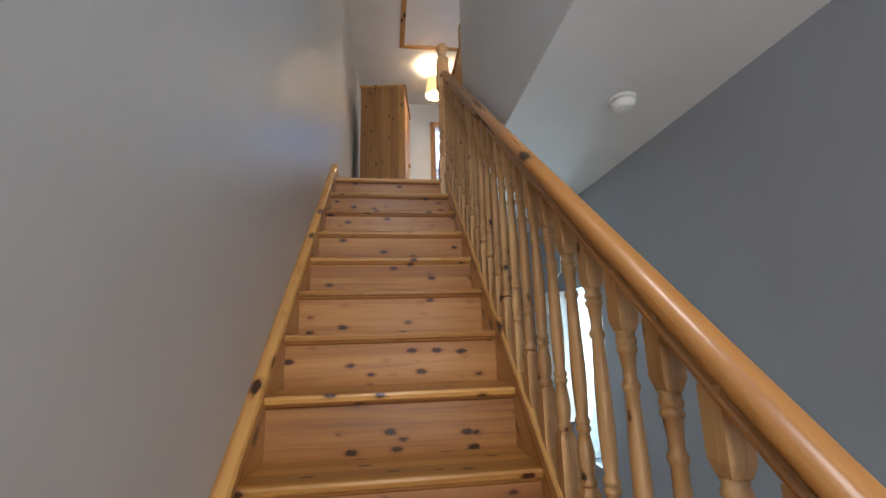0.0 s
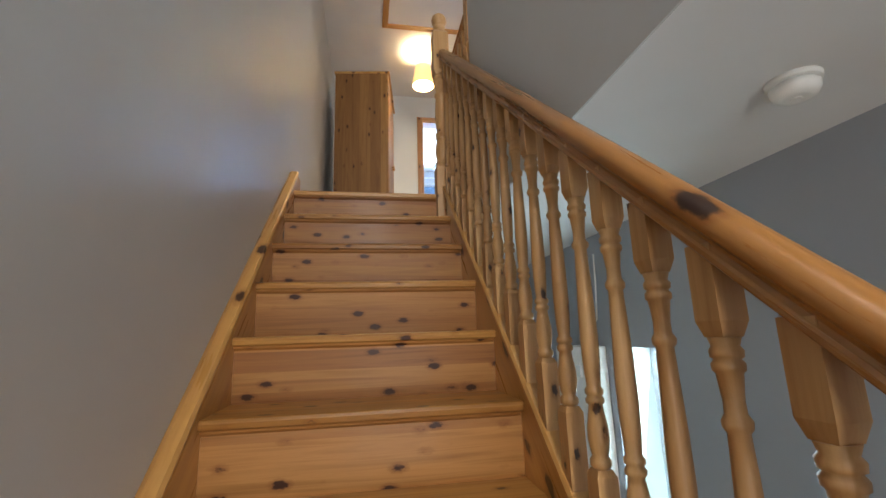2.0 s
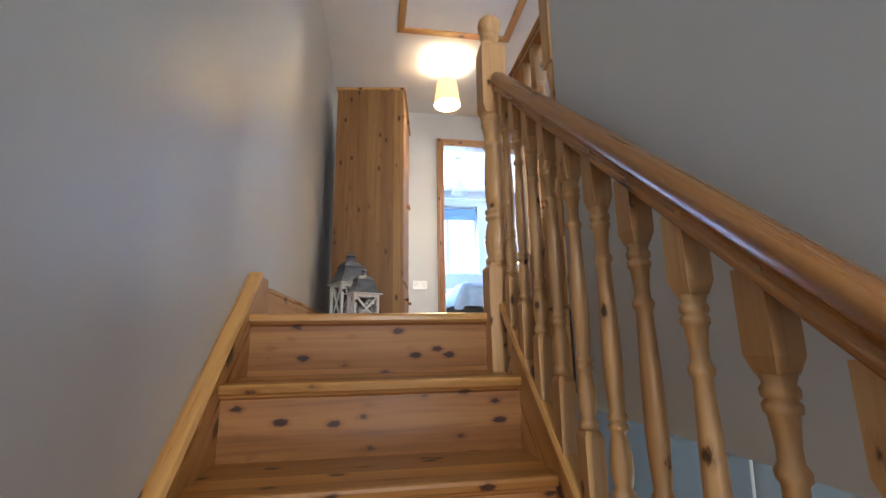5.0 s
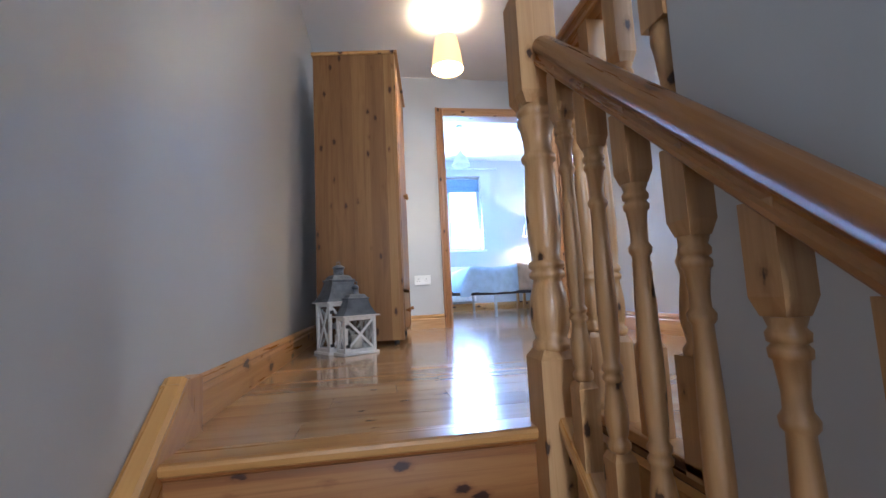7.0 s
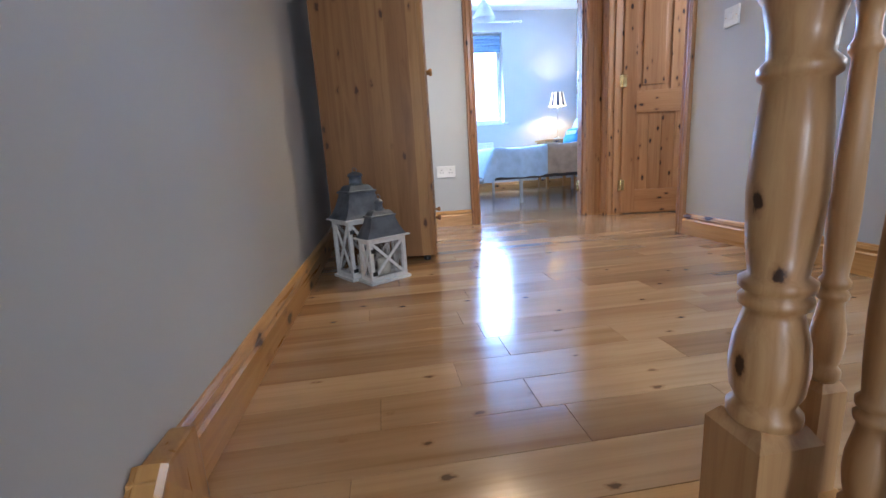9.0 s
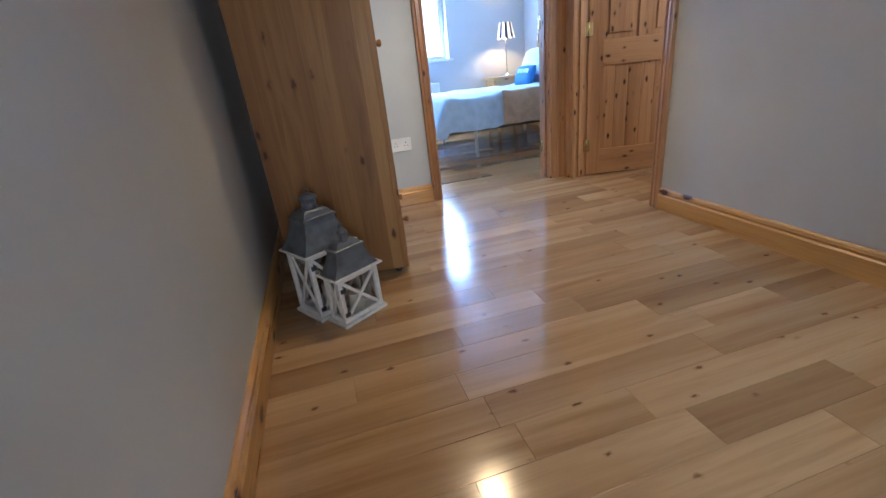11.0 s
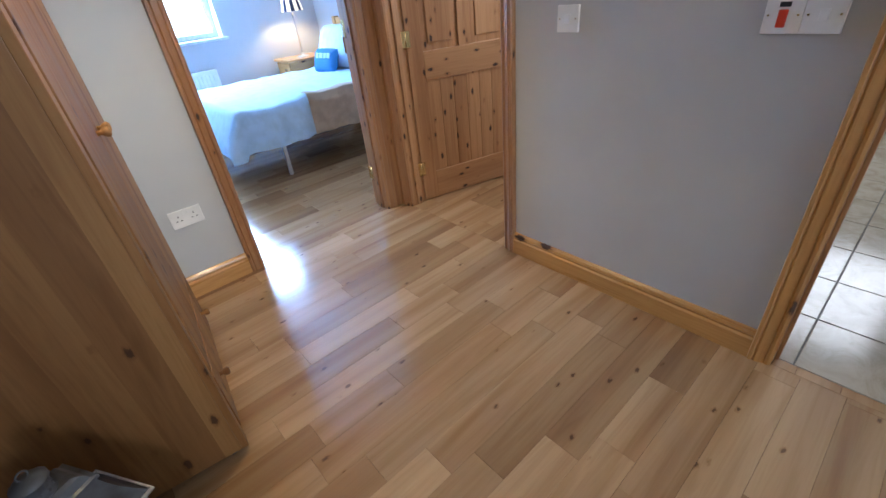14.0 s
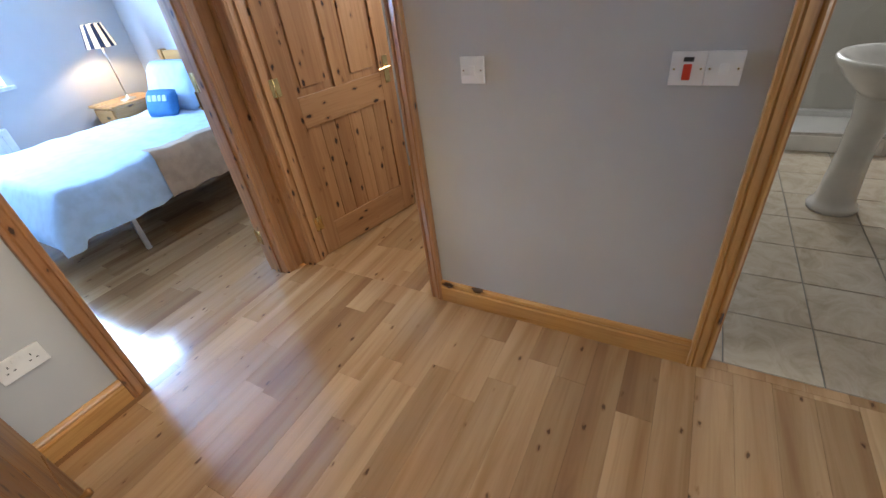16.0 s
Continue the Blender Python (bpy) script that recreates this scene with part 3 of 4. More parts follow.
def baluster_mesh(low, high, bottom, top):
    bm = bmesh.new()
    chamfer_block(bm, 0.0205, bottom, low, up=0.012)
    chamfer_block(bm, 0.0205, high, top, down=0.02)
    turned(bm, low, high, 0.0205)
    return mesh_of("baluster", bm, pale[2])


raked_baluster = baluster_mesh(0.222, 0.76, -0.04, 0.878)
for k in range(25):
    y = -0.118 - 0.1125 * k
    ob = new("baluster", raked_baluster)
    ob.parent = rail
    ob.matrix_local = pose(NX, y, y * RAIL_PITCH)


def newel(parent, x, y, bottom):
    bm = bmesh.new()
    chamfer_block(bm, 0.047, bottom, 0.172, up=0.02)
    lathe(bm, [(0.160, 0.03), (0.172, 0.043), (0.186, 0.044), (0.196, 0.034), (0.215, 0.042), (0.25, 0.0455), (0.285, 0.043), (0.32, 0.034), (0.328, 0.032), (0.333, 0.04), (0.343, 0.041), (0.35, 0.034), (0.356, 0.041), (0.367, 0.042), (0.374, 0.032), (0.42, 0.038), (0.48, 0.041), (0.55, 0.038), (0.605, 0.033), (0.61, 0.040), (0.622, 0.041), (0.632, 0.032), (0.66, 0.034), (0.695, 0.041), (0.70, 0.045), (0.712, 0.045), (0.718, 0.036), (0.724, 0.044), (0.735, 0.045), (0.742, 0.036), (0.755, 0.04)], 20)
    chamfer_block(bm, 0.047, 0.745, 1.045, up=0.02, down=0.025)
    lathe(bm, [(1.04, 0.032), (1.052, 0.034), (1.058, 0.028), (1.068, 0.028), (1.074, 0.037), (1.085, 0.038), (1.092, 0.03), (1.10, 0.036), (1.115, 0.044), (1.135, 0.047), (1.155, 0.042), (1.17, 0.028), (1.178, 0.01)], 20)
    ob = part("newel_post", bm, pale[2], parent, "stout turned pine newel with a ball cap")
    ob.location = (x, y, 0)


newel(rail, 0.826, 0.0, -0.4)

gallery = thing("landing_balustrade", "short turned pine balustrade along the landing edge", "balustrade")
GX = 0.94
bm = sweep(bmesh.new(), HAND, [(Vector((GX, y, 0.91)), Vector((1, 0, 0)), Vector((0, 0, 1))) for y in (-0.34, 0.07)])
part("handrail", bm, rail_pine, gallery)
part("base_rail", boxes((GX - 0.03, GX + 0.03, -0.34, 0.02, 0.004, 0.026), bevel=0.004), pine[1], gallery)
flat_baluster = baluster_mesh(0.20, 0.75, 0.02, 0.93)
for y in (0.022, -0.085, -0.192):
    ob = new("baluster", flat_baluster)
    ob.parent = gallery
    ob.location = (GX, y, 0)
bm = bmesh.new()
chamfer_block(bm, 0.03, 0.0, 0.19)
chamfer_block(bm, 0.03, 0.745, 1.1, up=0.015)
lathe(bm, [(0.18, 0.028), (0.2, 0.03), (0.21, 0.022), (0.25, 0.03), (0.32, 0.022), (0.34, 0.028), (0.36, 0.02), (0.5, 0.028), (0.6, 0.022), (0.62, 0.028), (0.64, 0.02), (0.7, 0.026), (0.72, 0.03), (0.75, 0.028)], 14)
ob = part("half_newel", bm, pale[2], gallery)
ob.location = (GX, -0.328, 0)

# ---- landing things ----
robe = thing("wardrobe", "tall waxed knotty pine wardrobe against the grey wall", "wardrobe", pose(0.050, 1.871, 0, 0, 0, -7.3))
W, D, H = 0.558, 0.83, 1.965
part("side_panel", boxes((0, W - 0.03, 0, 0.02, 0.03, H - 0.012), bevel=0.002), chest_pine, robe)
part("side_panel", boxes((0, W - 0.03, D - 0.02, D, 0.03, H - 0.012), bevel=0.002), chest_pine, robe)
part("back", boxes((0, 0.01, 0.02, D - 0.02, 0.03, H - 0.02)), chest_pine, robe)
part("base", boxes((0.01, W - 0.03, 0.02, D - 0.02, 0.05, 0.07)), chest_pine, robe)
part("top", boxes((-0.012, W + 0.012, -0.012, D + 0.012, H - 0.012, H + 0.008), bevel=0.004), pine[1], robe)
for y0, y1 in ((0.0, 0.05), (D - 0.05, D)):
    part("front_stile", boxes((W - 0.03, W - 0.008, y0, y1, 0.03, H - 0.012), bevel=0.002), chest_pine, robe)
for y0, y1, ky in ((0.052, D / 2 - 0.002, D / 2 - 0.035), (D / 2 + 0.002, D - 0.052, D / 2 + 0.035)):
    d = part("door", boxes((W - 0.028, W - 0.004, y0, y1, 0.35, H - 0.06), bevel=0.003), chest_pine, robe)
    bm = lathe(bmesh.new(), [(0, 0.008), (0.01, 0.007), (0.018, 0.014), (0.028, 0.016), (0.034, 0.01)], 12)
    bmesh.ops.transform(bm, matrix=pose(W - 0.004, ky, 1.05, 0, 90), verts=bm.verts)
    part("knob", bm, chest_pine, d, "turned wooden knob")
dr = part("drawer", boxes((W - 0.028, W - 0.004, 0.052, D - 0.052, 0.08, 0.33), bevel=0.003), chest_pine, robe)
for ky in (0.2, D - 0.2):
    bm = lathe(bmesh.new(), [(0, 0.008), (0.01, 0.007), (0.018, 0.014), (0.028, 0.016), (0.034, 0.01)], 12)
    bmesh.ops.transform(bm, matrix=pose(W - 0.004, ky, 0.21, 0, 90), verts=bm.verts)
    part("knob", bm, chest_pine, dr)
for x in (0.04, W - 0.06):
    for y in (0.04, D - 0.04):
        part("foot", lathe(bmesh.new(), [(0, 0.018), (0.008, 0.02), (0.032, 0.014)], 10, x, y), black_plastic, robe)


def lantern(name, m, w, d, h, eave, label):
    """A white timber lantern with crossed glazing bars and a stepped zinc roof. Local x along its front, z up."""
    ob = thing(name, label, "lantern", m, "lanterns on the landing")
    a, b, p = w / 2, d / 2, 0.018
    part("base", boxes((-a - 0.012, a + 0.012, -b - 0.012, b + 0.012, 0, 0.014), bevel=0.003), lantern_white, ob)
    for sx in (-1, 1):
        for sy in (-1, 1):
            part("post", boxes((sx * a - (p if sx > 0 else 0), sx * a + (p if sx < 0 else 0), sy * b - (p if sy > 0 else 0), sy * b + (p if sy < 0 else 0), 0.014, eave), bevel=0.002), lantern_white, ob)
    for face, length in ((0, w), (90, d), (180, w), (270, d)):
        off = b if face in (0, 180) else a
        turn = pose(0, 0, 0, 0, 0, face)
        z0, z1 = 0.014, eave
        hw = length / 2 - p
        for za, zb in ((z0, z0 + p), (z1 - p, z1)):
            bm = boxes((-hw, hw, -off + 0.001, -off + 0.014, za, zb))
            bmesh.ops.transform(bm, matrix=turn, verts=bm.verts)
            part("crossbar", bm, lantern_white, ob)
        rise = z1 - z0 - 2 * p
        run = math.hypot(2 * hw, rise)
        ang = math.degrees(math.atan2(rise, 2 * hw))
        for s in (-1, 1):
            bm = boxes((-run / 2, run / 2, -off + 0.003 + 0.0015 * s, -off + 0.011 + 0.0015 * s, -0.006, 0.006))
            bmesh.ops.transform(bm, matrix=turn @ pose(0, 0, (z0 + z1) / 2, 0, s * ang, 0), verts=bm.verts)
            part("glazing_bar", bm, lantern_white, ob)
        bm = boxes((-hw, hw, -off + 0.014, -off + 0.016, z0 + p, z1 - p))
        bmesh.ops.transform(bm, matrix=turn, verts=bm.verts)
        part("pane", bm, glass, ob).visible_shadow = False
    part("eave", boxes((-a - 0.018, a + 0.018, -b - 0.018, b + 0.018, eave, eave + 0.008), bevel=0.002), lantern_white, ob)
    bm = bmesh.new()
    rh = h - eave
    steps = [(0.008, 1.12), (0.02, 1.12), (0.10, 0.98), (0.26, 0.80), (0.42, 0.68), (0.50, 0.64), (0.515, 0.70), (0.545, 0.70), (0.56, 0.60), (0.63, 0.50), (0.66, 0.40)]
    loops = [[bm.verts.new((sx * a * s, sy * b * s, eave + (rh * f if f > 0.01 else 0.008))) for sx, sy in ((-1, -1), (1, -1), (1, 1), (-1, 1))] for f, s in steps]
    for p1, p2 in zip(loops, loops[1:]):
        for k in range(4):
            bm.faces.new((p1[k], p1[(k + 1) % 4], p2[(k + 1) % 4], p2[k]))
    bm.faces.new(loops[0][::-1])
    bm.faces.new(loops[-1])
    part("roof", bm, zinc, ob, "dented grey zinc roof")
    r = d * 0.19
    z = eave + rh * 0.655
    ch = rh * 0.17
    bm = lathe(bmesh.new(), [(z, r), (z + 0.005, r * 1.05), (z + 0.006, r * 0.88), (z + ch, r * 0.88), (z + ch, r * 1.12), (z + ch + 0.006, r * 1.12), (z + ch + 0.016, r * 0.75), (z + ch + 0.022, r * 0.2)], 14)
    for k in range(10):
        q = 2 * math.pi * k / 10
        for zz in (z + ch * 0.35, z + ch * 0.75):
            box(bm, r * 0.86, r * 0.93, -0.003, 0.003, zz - 0.005, zz + 0.005, 0, pose(0, 0, 0, 0, 0, math.degrees(q)))
    part("chimney", bm, zinc, ob)
    bm = bmesh.new()
    top = z + ch + 0.02
    tube(bm, [(0.011 * math.cos(q), 0, top + 0.009 + 0.011 * math.sin(q)) for q in [math.pi * 2 * k / 12 for k in range(13)]], 0.002, 6)
    part("ring", bm, zinc, ob)
    part("candle", lathe(bmesh.new(), [(0.014, 0.03), (0.10, 0.03), (0.103, 0.026), (0.098, 0.015)], 14), wax, ob, "cream pillar candle")
    for z in (0.05, eave - 0.05):
        part("latch", boxes((-a + p * 0.3, -a + p * 1.6, -b - 0.003, -b + 0.0005, z - 0.009, z + 0.009)), black_plastic, ob)
    return ob


TL = 32
u, v = Vector((math.cos(radians(TL)), math.sin(radians(TL)), 0)), Vector((-math.sin(radians(TL)), math.cos(radians(TL)), 0))
big = Vector((0.16, 1.505, 0)) + u * 0.117 + v * 0.095
small = Vector((0.25, 1.405, 0)) + u * 0.11 + v * 0.062
lantern("lantern", pose(big.x, big.y, 0, 0, 0, TL), 0.215, 0.17, 0.53, 0.285, "large white wooden lantern with a grey zinc roof")
lantern("lantern", pose(small.x, small.y, 0, 0, 0, TL), 0.195, 0.10, 0.395, 0.205, "small white wooden lantern with a grey zinc roof")

# pendant
pend = thing("pendant_light", "ceiling pendant with a lit cream fabric shade", "ceiling light", pose(1.0, 2.0, TOP))
part("ceiling_rose", lathe(bmesh.new(), [(-0.028, 0.03), (-0.02, 0.042), (0, 0.046)], 18), white_plastic, pend)
part("cord", lathe(bmesh.new(), [(-0.18, 0.004), (-0.028, 0.004)], 8), white_plastic, pend)
bm = lathe(bmesh.new(), [(-0.44, 0.118), (-0.40, 0.114), (-0.25, 0.094), (-0.20, 0.083)], 28, cap=False)
part("shade", bm, shade_cloth, pend, "glowing cream fabric shade")
bm = lathe(bmesh.new(), [(-0.436, 0.114), (-0.25, 0.091), (-0.21, 0.082)], 28, cap=False)
part("shade_lining", bm, shade_inner, pend, "brightly lit lining")

hatch = thing("loft_hatch", "white loft hatch in a pine frame in the ceiling", "loft hatch", pose(0.53, 0.75, TOP))
HW, HD = 0.95, 0.90
for r in ((0, 0.06, 0, HD), (HW - 0.06, HW, 0, HD)):
    part("frame_side", boxes((*r, -0.02, 0.0), bevel=0.004), pine[1], hatch)
for r in ((0.06, HW - 0.06, 0, 0.06), (0.06, HW - 0.06, HD - 0.06, HD)):
    part("frame_end", boxes((*r, -0.02, 0.0), bevel=0.004), pine[0], hatch)
part("panel", boxes((0.06, HW - 0.06, 0.06, HD - 0.06, -0.008, 0.0), bevel=0.001), white_paint, hatch)

# switches and sockets
def plate(name, m, w, h, label, category):
    ob = thing(name, label, category, m)
    bm = boxes((-w / 2, w / 2, -0.011, 0, -h / 2, h / 2), bevel=0.003)
    part("plate", bm, white_plastic, ob)
    return ob


def screw(parent, x, z):
    bm = lathe(bmesh.new(), [(0, 0.003), (0.001, 0.003)], 8)
    bmesh.ops.transform(bm, matrix=pose(x, -0.011, z, 90), verts=bm.verts)
    part("screw", bm, brass, parent)


sw = plate("light_switch", pose(XR, 1.65, 1.157, 0, 0, -90), 0.092, 0.092, "white plastic single light switch on grey wall", "light switch")
part("rocker", boxes((-0.011, 0.011, -0.016, -0.010, -0.016, 0.016), bevel=0.003), white_plastic, sw)
for x in (-0.034, 0.034):
    screw(sw, x, 0)
for y, red in ((0.972, True), (0.882, False)):
    sw = plate("isolator_switch" if red else "light_switch", pose(XR, y, 1.157, 0, 0, -90), 0.0895, 0.092, "white isolator switch with a red rocker" if red else "white light switch beside the red isolator", "switch")
    part("rocker", boxes((-0.011, 0.011, -0.017, -0.010, -0.03 if red else -0.014, 0.014), bevel=0.003), red_plastic if red else white_plastic, sw, "red rocker" if red else "")
    if red:
        part("neon_window", boxes((-0.013, 0.013, -0.0125, -0.010, 0.02, 0.032), bevel=0.001), black_plastic, sw)
    for x in (-0.034, 0.034):
        screw(sw, x, 0)
so = plate("double_socket", pose(0.845, YB, 0.44), 0.15, 0.09, "white plastic double wall socket", "socket")
for cx in (-0.036, 0.036):
    for dx, dz, w, h in ((0, 0.014, 0.004, 0.009), (-0.011, -0.008, 0.008, 0.004), (0.011, -0.008, 0.008, 0.004)):
        part("pin_slot", boxes((cx + dx - w / 2, cx + dx + w / 2, -0.0118, -0.010, dz - h / 2, dz + h / 2)), black_plastic, so)
    part("rocker", boxes((cx * 0.35 - 0.006, cx * 0.35 + 0.006, -0.015, -0.010, 0.018, 0.034), bevel=0.002), white_plastic, so)

# ---- hall below ----
det = thing("smoke_detector", "round white smoke detector on the hall ceiling", "smoke detector", pose(1.345, -1.565, LOW - 0.02))
part("base", lathe(bmesh.new(), [(-0.012, 0.052), (0, 0.054)], 28), white_plastic, det)
part("body", lathe(bmesh.new(), [(-0.046, 0.026), (-0.042, 0.04), (-0.03, 0.047), (-0.018, 0.048), (-0.017, 0.042), (-0.012, 0.042)], 28), white_plastic, det)
part("test_button", lathe(bmesh.new(), [(-0.049, 0.010), (-0.045, 0.012)], 14), white_plastic, det)

win = thing("window_hall", "tall narrow hall window with a white frame", "window", pose(1.91, -0.55, -2.0))
win["kind"] = "structure"
for r in ((0, 0.06, 0, 0.035, 0, 1.12), (0, 0.06, 0.385, 0.42, 0, 1.12)):
    part("frame_side", boxes(r, bevel=0.004), upvc, win)
for r in ((0, 0.06, 0.035, 0.385, 0, 0.05), (0, 0.06, 0.035, 0.385, 1.08, 1.12), (0, 0.06, 0.035, 0.385, 0.62, 0.66)):
    part("frame_rail", boxes(r, bevel=0.004), upvc, win)
part("pane", boxes((0.026, 0.032, 0.035, 0.385, 0.05, 1.08)), glass, win).visible_shadow = False
part("reveal", boxes((-0.21, 0.0, 0.0005, 0.006, 0.0, 1.125), (-0.21, 0.0, 0.414, 0.4195, 0.0, 1.125), (-0.21, 0.0, 0.006, 0.414, 1.122, 1.1295)), reveal_paint, win)
box_th = thing("wall_cabinet", "white wall cabinet with a cable from the ceiling", "cabinet", pose(1.69, 0.10, -1.78))
part("body", boxes((-0.14, 0, -0.17, 0.17, 0, 0.9), bevel=0.006), white_plastic, box_th)
part("bracket", boxes((-0.155, -0.139, -0.15, -0.1, 0.74, 0.80), bevel=0.003), upvc, box_th)
part("cable", tube(bmesh.new(), [(-0.145, -0.12, 0.80), (-0.12, -0.15, 0.92), (-0.03, -0.16, 1.05), (-0.012, -0.15, 1.25), (-0.01, -0.155, 1.42)], 0.005), white_plastic, box_th)

# ---- bedroom ----
win = thing("window_bedroom", "bright bedroom window with a rolled blue-grey blind", "window", pose(WX0, BN, WZ0))
win["kind"] = "structure"
ww, wh = WX1 - WX0, WZ1 - WZ0
for x0, x1 in ((0, 0.05), (ww / 2 - 0.035, ww / 2 + 0.035), (ww - 0.05, ww)):
    part("frame_side", boxes((x0, x1, 0.14, 0.20, 0, wh), bevel=0.004), upvc, win)
for z0, z1 in ((0, 0.05), (wh - 0.05, wh)):
    part("frame_rail", boxes((0.05, ww / 2 - 0.035, 0.14, 0.20, z0, z1), bevel=0.004), upvc, win)
    part("frame_rail", boxes((ww / 2 + 0.035, ww - 0.05, 0.14, 0.20, z0, z1), bevel=0.004), upvc, win)
for x0, x1 in ((0.05, ww / 2 - 0.035), (ww / 2 + 0.035, ww - 0.05)):
    part("pane", boxes((x0, x1, 0.165, 0.171, 0.05, wh - 0.05)), glass, win).visible_shadow = False
part("window_sill", boxes((-0.05, ww + 0.05, -0.04, 0.14, -0.03, 0.0), bevel=0.005), upvc, win)
bm = bmesh.new()
for k in range(5):
    box(bm, 0.02, ww - 0.02, 0.03 + 0.006 * (k % 2), 0.06 + 0.006 * (k % 2), wh - 0.05 - 0.045 * (k + 1), wh - 0.05 - 0.045 * k, 0.008)
part("blind", bm, blind_cloth, win, "folded blue-grey blind")
rod = thing("curtain_pole", "white curtain pole over the bedroom window", "curtain pole", pose(WX0, BN - 0.07, 2.43))
part("pole", tube(bmesh.new(), [(-0.2, 0, 0), (ww + 0.25, 0, 0)], 0.013, 10), upvc, rod)
for x in (-0.12, ww + 0.17):
    part("bracket", boxes((x - 0.01, x + 0.01, 0, 0.07, -0.012, 0.012), bevel=0.002), upvc, rod)
for x in (-0.215, ww + 0.265):
    part("finial", lathe(bmesh.new(), [(-0.02, 0.004), (-0.012, 0.018), (0.0, 0.024), (0.012, 0.018), (0.02, 0.004)], 12, x, 0), upvc, rod)

bed = thing("bed", "double bed with a pale blue duvet and pine slatted headboard", "bed", pose(1.45, 4.15, 0))
BLX, BWY = 1.85, 1.40
for y in (0.06, BWY - 0.1):
    for x in (0.42, BLX - 0.25):
        part("leg", boxes((x, x + 0.03, y, y + 0.03, 0, 0.27), bevel=0.003), steel, bed)
part("base", boxes((0.09, BLX, 0.03, BWY - 0.03, 0.27, 0.36), bevel=0.015), base_shade, bed)
part("mattress", boxes((0.09, BLX, 0.03, BWY - 0.03, 0.36, 0.565), bevel=0.04), sheet, bed)


def cloth(nx, ny, shape):
    bm = bmesh.new()
    grid = [[bm.verts.new(shape(i / nx, j / ny)) for j in range(ny + 1)] for i in range(nx + 1)]
    for i in range(nx):
        for j in range(ny):
            f = bm.faces.new((grid[i][j], grid[i + 1][j], grid[i + 1][j + 1], grid[i][j + 1]))
            f.smooth = True
    return bm


def over_bed(x0, x1, lift, hang):
    """A cover that lies on the mattress and hangs down at both long sides."""
    def shape(s, t):
        x = x0 + (x1 - x0) * s
        q = -hang + (BWY + 2 * hang) * t
        y, z = q, 0.585 + lift
        if q < 0.05:
            y, z = 0.05 - 0.05 * math.sin(min((0.05 - q) / 0.08, 1.57)) - 0.03 - lift * 0.7, 0.585 + lift - max(0.0, -q + 0.01)
        elif q > BWY - 0.05:
            y, z = BWY - 0.05 + 0.05 * math.sin(min((q - BWY + 0.05) / 0.08, 1.57)) + 0.03 + lift * 0.7, 0.585 + lift - max(0.0, q - BWY + 0.01)
        n = noise.noise(Vector((x * 3.0, q * 2.4, 0.3)))
        m = noise.noise(Vector((x * 9.0, q * 1.2, 4.0)))
        if x < 0.1 and x0 < 0:
            z -= max(0.0, 0.1 - x) * 1.9
            x = max(x, -0.03 + 0.01 * n)
        z = max(z, 0.27)
        return Vector((x, y + 0.012 * m * (1 if z < 0.57 else 0), z + 0.022 * n + 0.012 * m))
    return shape


part("duvet", cloth(60, 60, over_bed(-0.06, 1.62, 0.035, 0.30)), sheet, bed, "rumpled pale blue duvet")
for y in (0.0, BWY - 0.06):
    part("headboard_post", boxes((BLX + 0.02, BLX + 0.08, y, y + 0.06, 0, 1.10), bevel=0.006), pine[2], bed)
for z0, z1 in ((0.45, 0.55), (1.0, 1.09)):
    part("headboard_rail", boxes((BLX + 0.03, BLX + 0.065, 0.06, BWY - 0.06, z0, z1), bevel=0.005), pine[1], bed)
for k in range(11):
    y = 0.1 + k * 0.112
    part("slat", boxes((BLX + 0.04, BLX + 0.055, y, y + 0.06, 0.55, 1.0), bevel=0.003), pine[2], bed)
side_fall = over_bed(0.70, 1.5, 0.048, 0.32)


def near_side(s, t):
    return side_fall(s, t * 0.19)


thw = thing("bed_throw", "taupe knitted throw over the side of the bed", "throw", pose(1.45, 4.15, 0))
part("cloth", cloth(40, 24, near_side), throw_cloth, thw)


def pillow(name, m, w, h, d, mat, label, category):
    bm = bmesh.new()
    n = 14
    for side in (1, -1):
        g = []
        for i in range(n + 1):
            row = []
            for j in range(n + 1):
                a, b = i / n * 2 - 1, j / n * 2 - 1
                puff = max(0.0, (1 - a ** 4) * (1 - b ** 4)) ** 0.6
                row.append(bm.verts.new((a * w / 2 * (1 - 0.06 * b * b), side * d / 2 * puff + 0.006 * noise.noise(Vector((a * 3, b * 3, side))) * puff, b * h / 2 * (1 - 0.06 * a * a) + h / 2)))
            g.append(row)
        for i in range(n):
            for j in range(n):
                f = bm.faces.new((g[i][j], g[i + 1][j], g[i + 1][j + 1], g[i][j + 1]) if side < 0 else (g[i][j], g[i][j + 1], g[i + 1][j + 1], g[i + 1][j]))
                f.smooth = True
    bmesh.ops.remove_doubles(bm, verts=bm.verts, dist=0.0005)
    ob = thing(name, label, category, m)
    part("cover", bm, mat, ob)
    return ob


pillow("pillow", pose(3.06, 5.22, 0.60, -20, 0, -90), 0.72, 0.46, 0.19, sheet, "plump pale blue pillow leaning on the headboard", "pillow")
pillow("pillow", pose(3.10, 4.50, 0.60, -20, 0, -90), 0.66, 0.50, 0.19, sheet, "plump pale blue pillow leaning on the headboard", "pillow")
cu = pillow("cushion", pose(2.86, 5.08, 0.615, -22, 0, -80), 0.36, 0.24, 0.11, blue_cloth, "small blue cushion with pale lettering", "cushion")
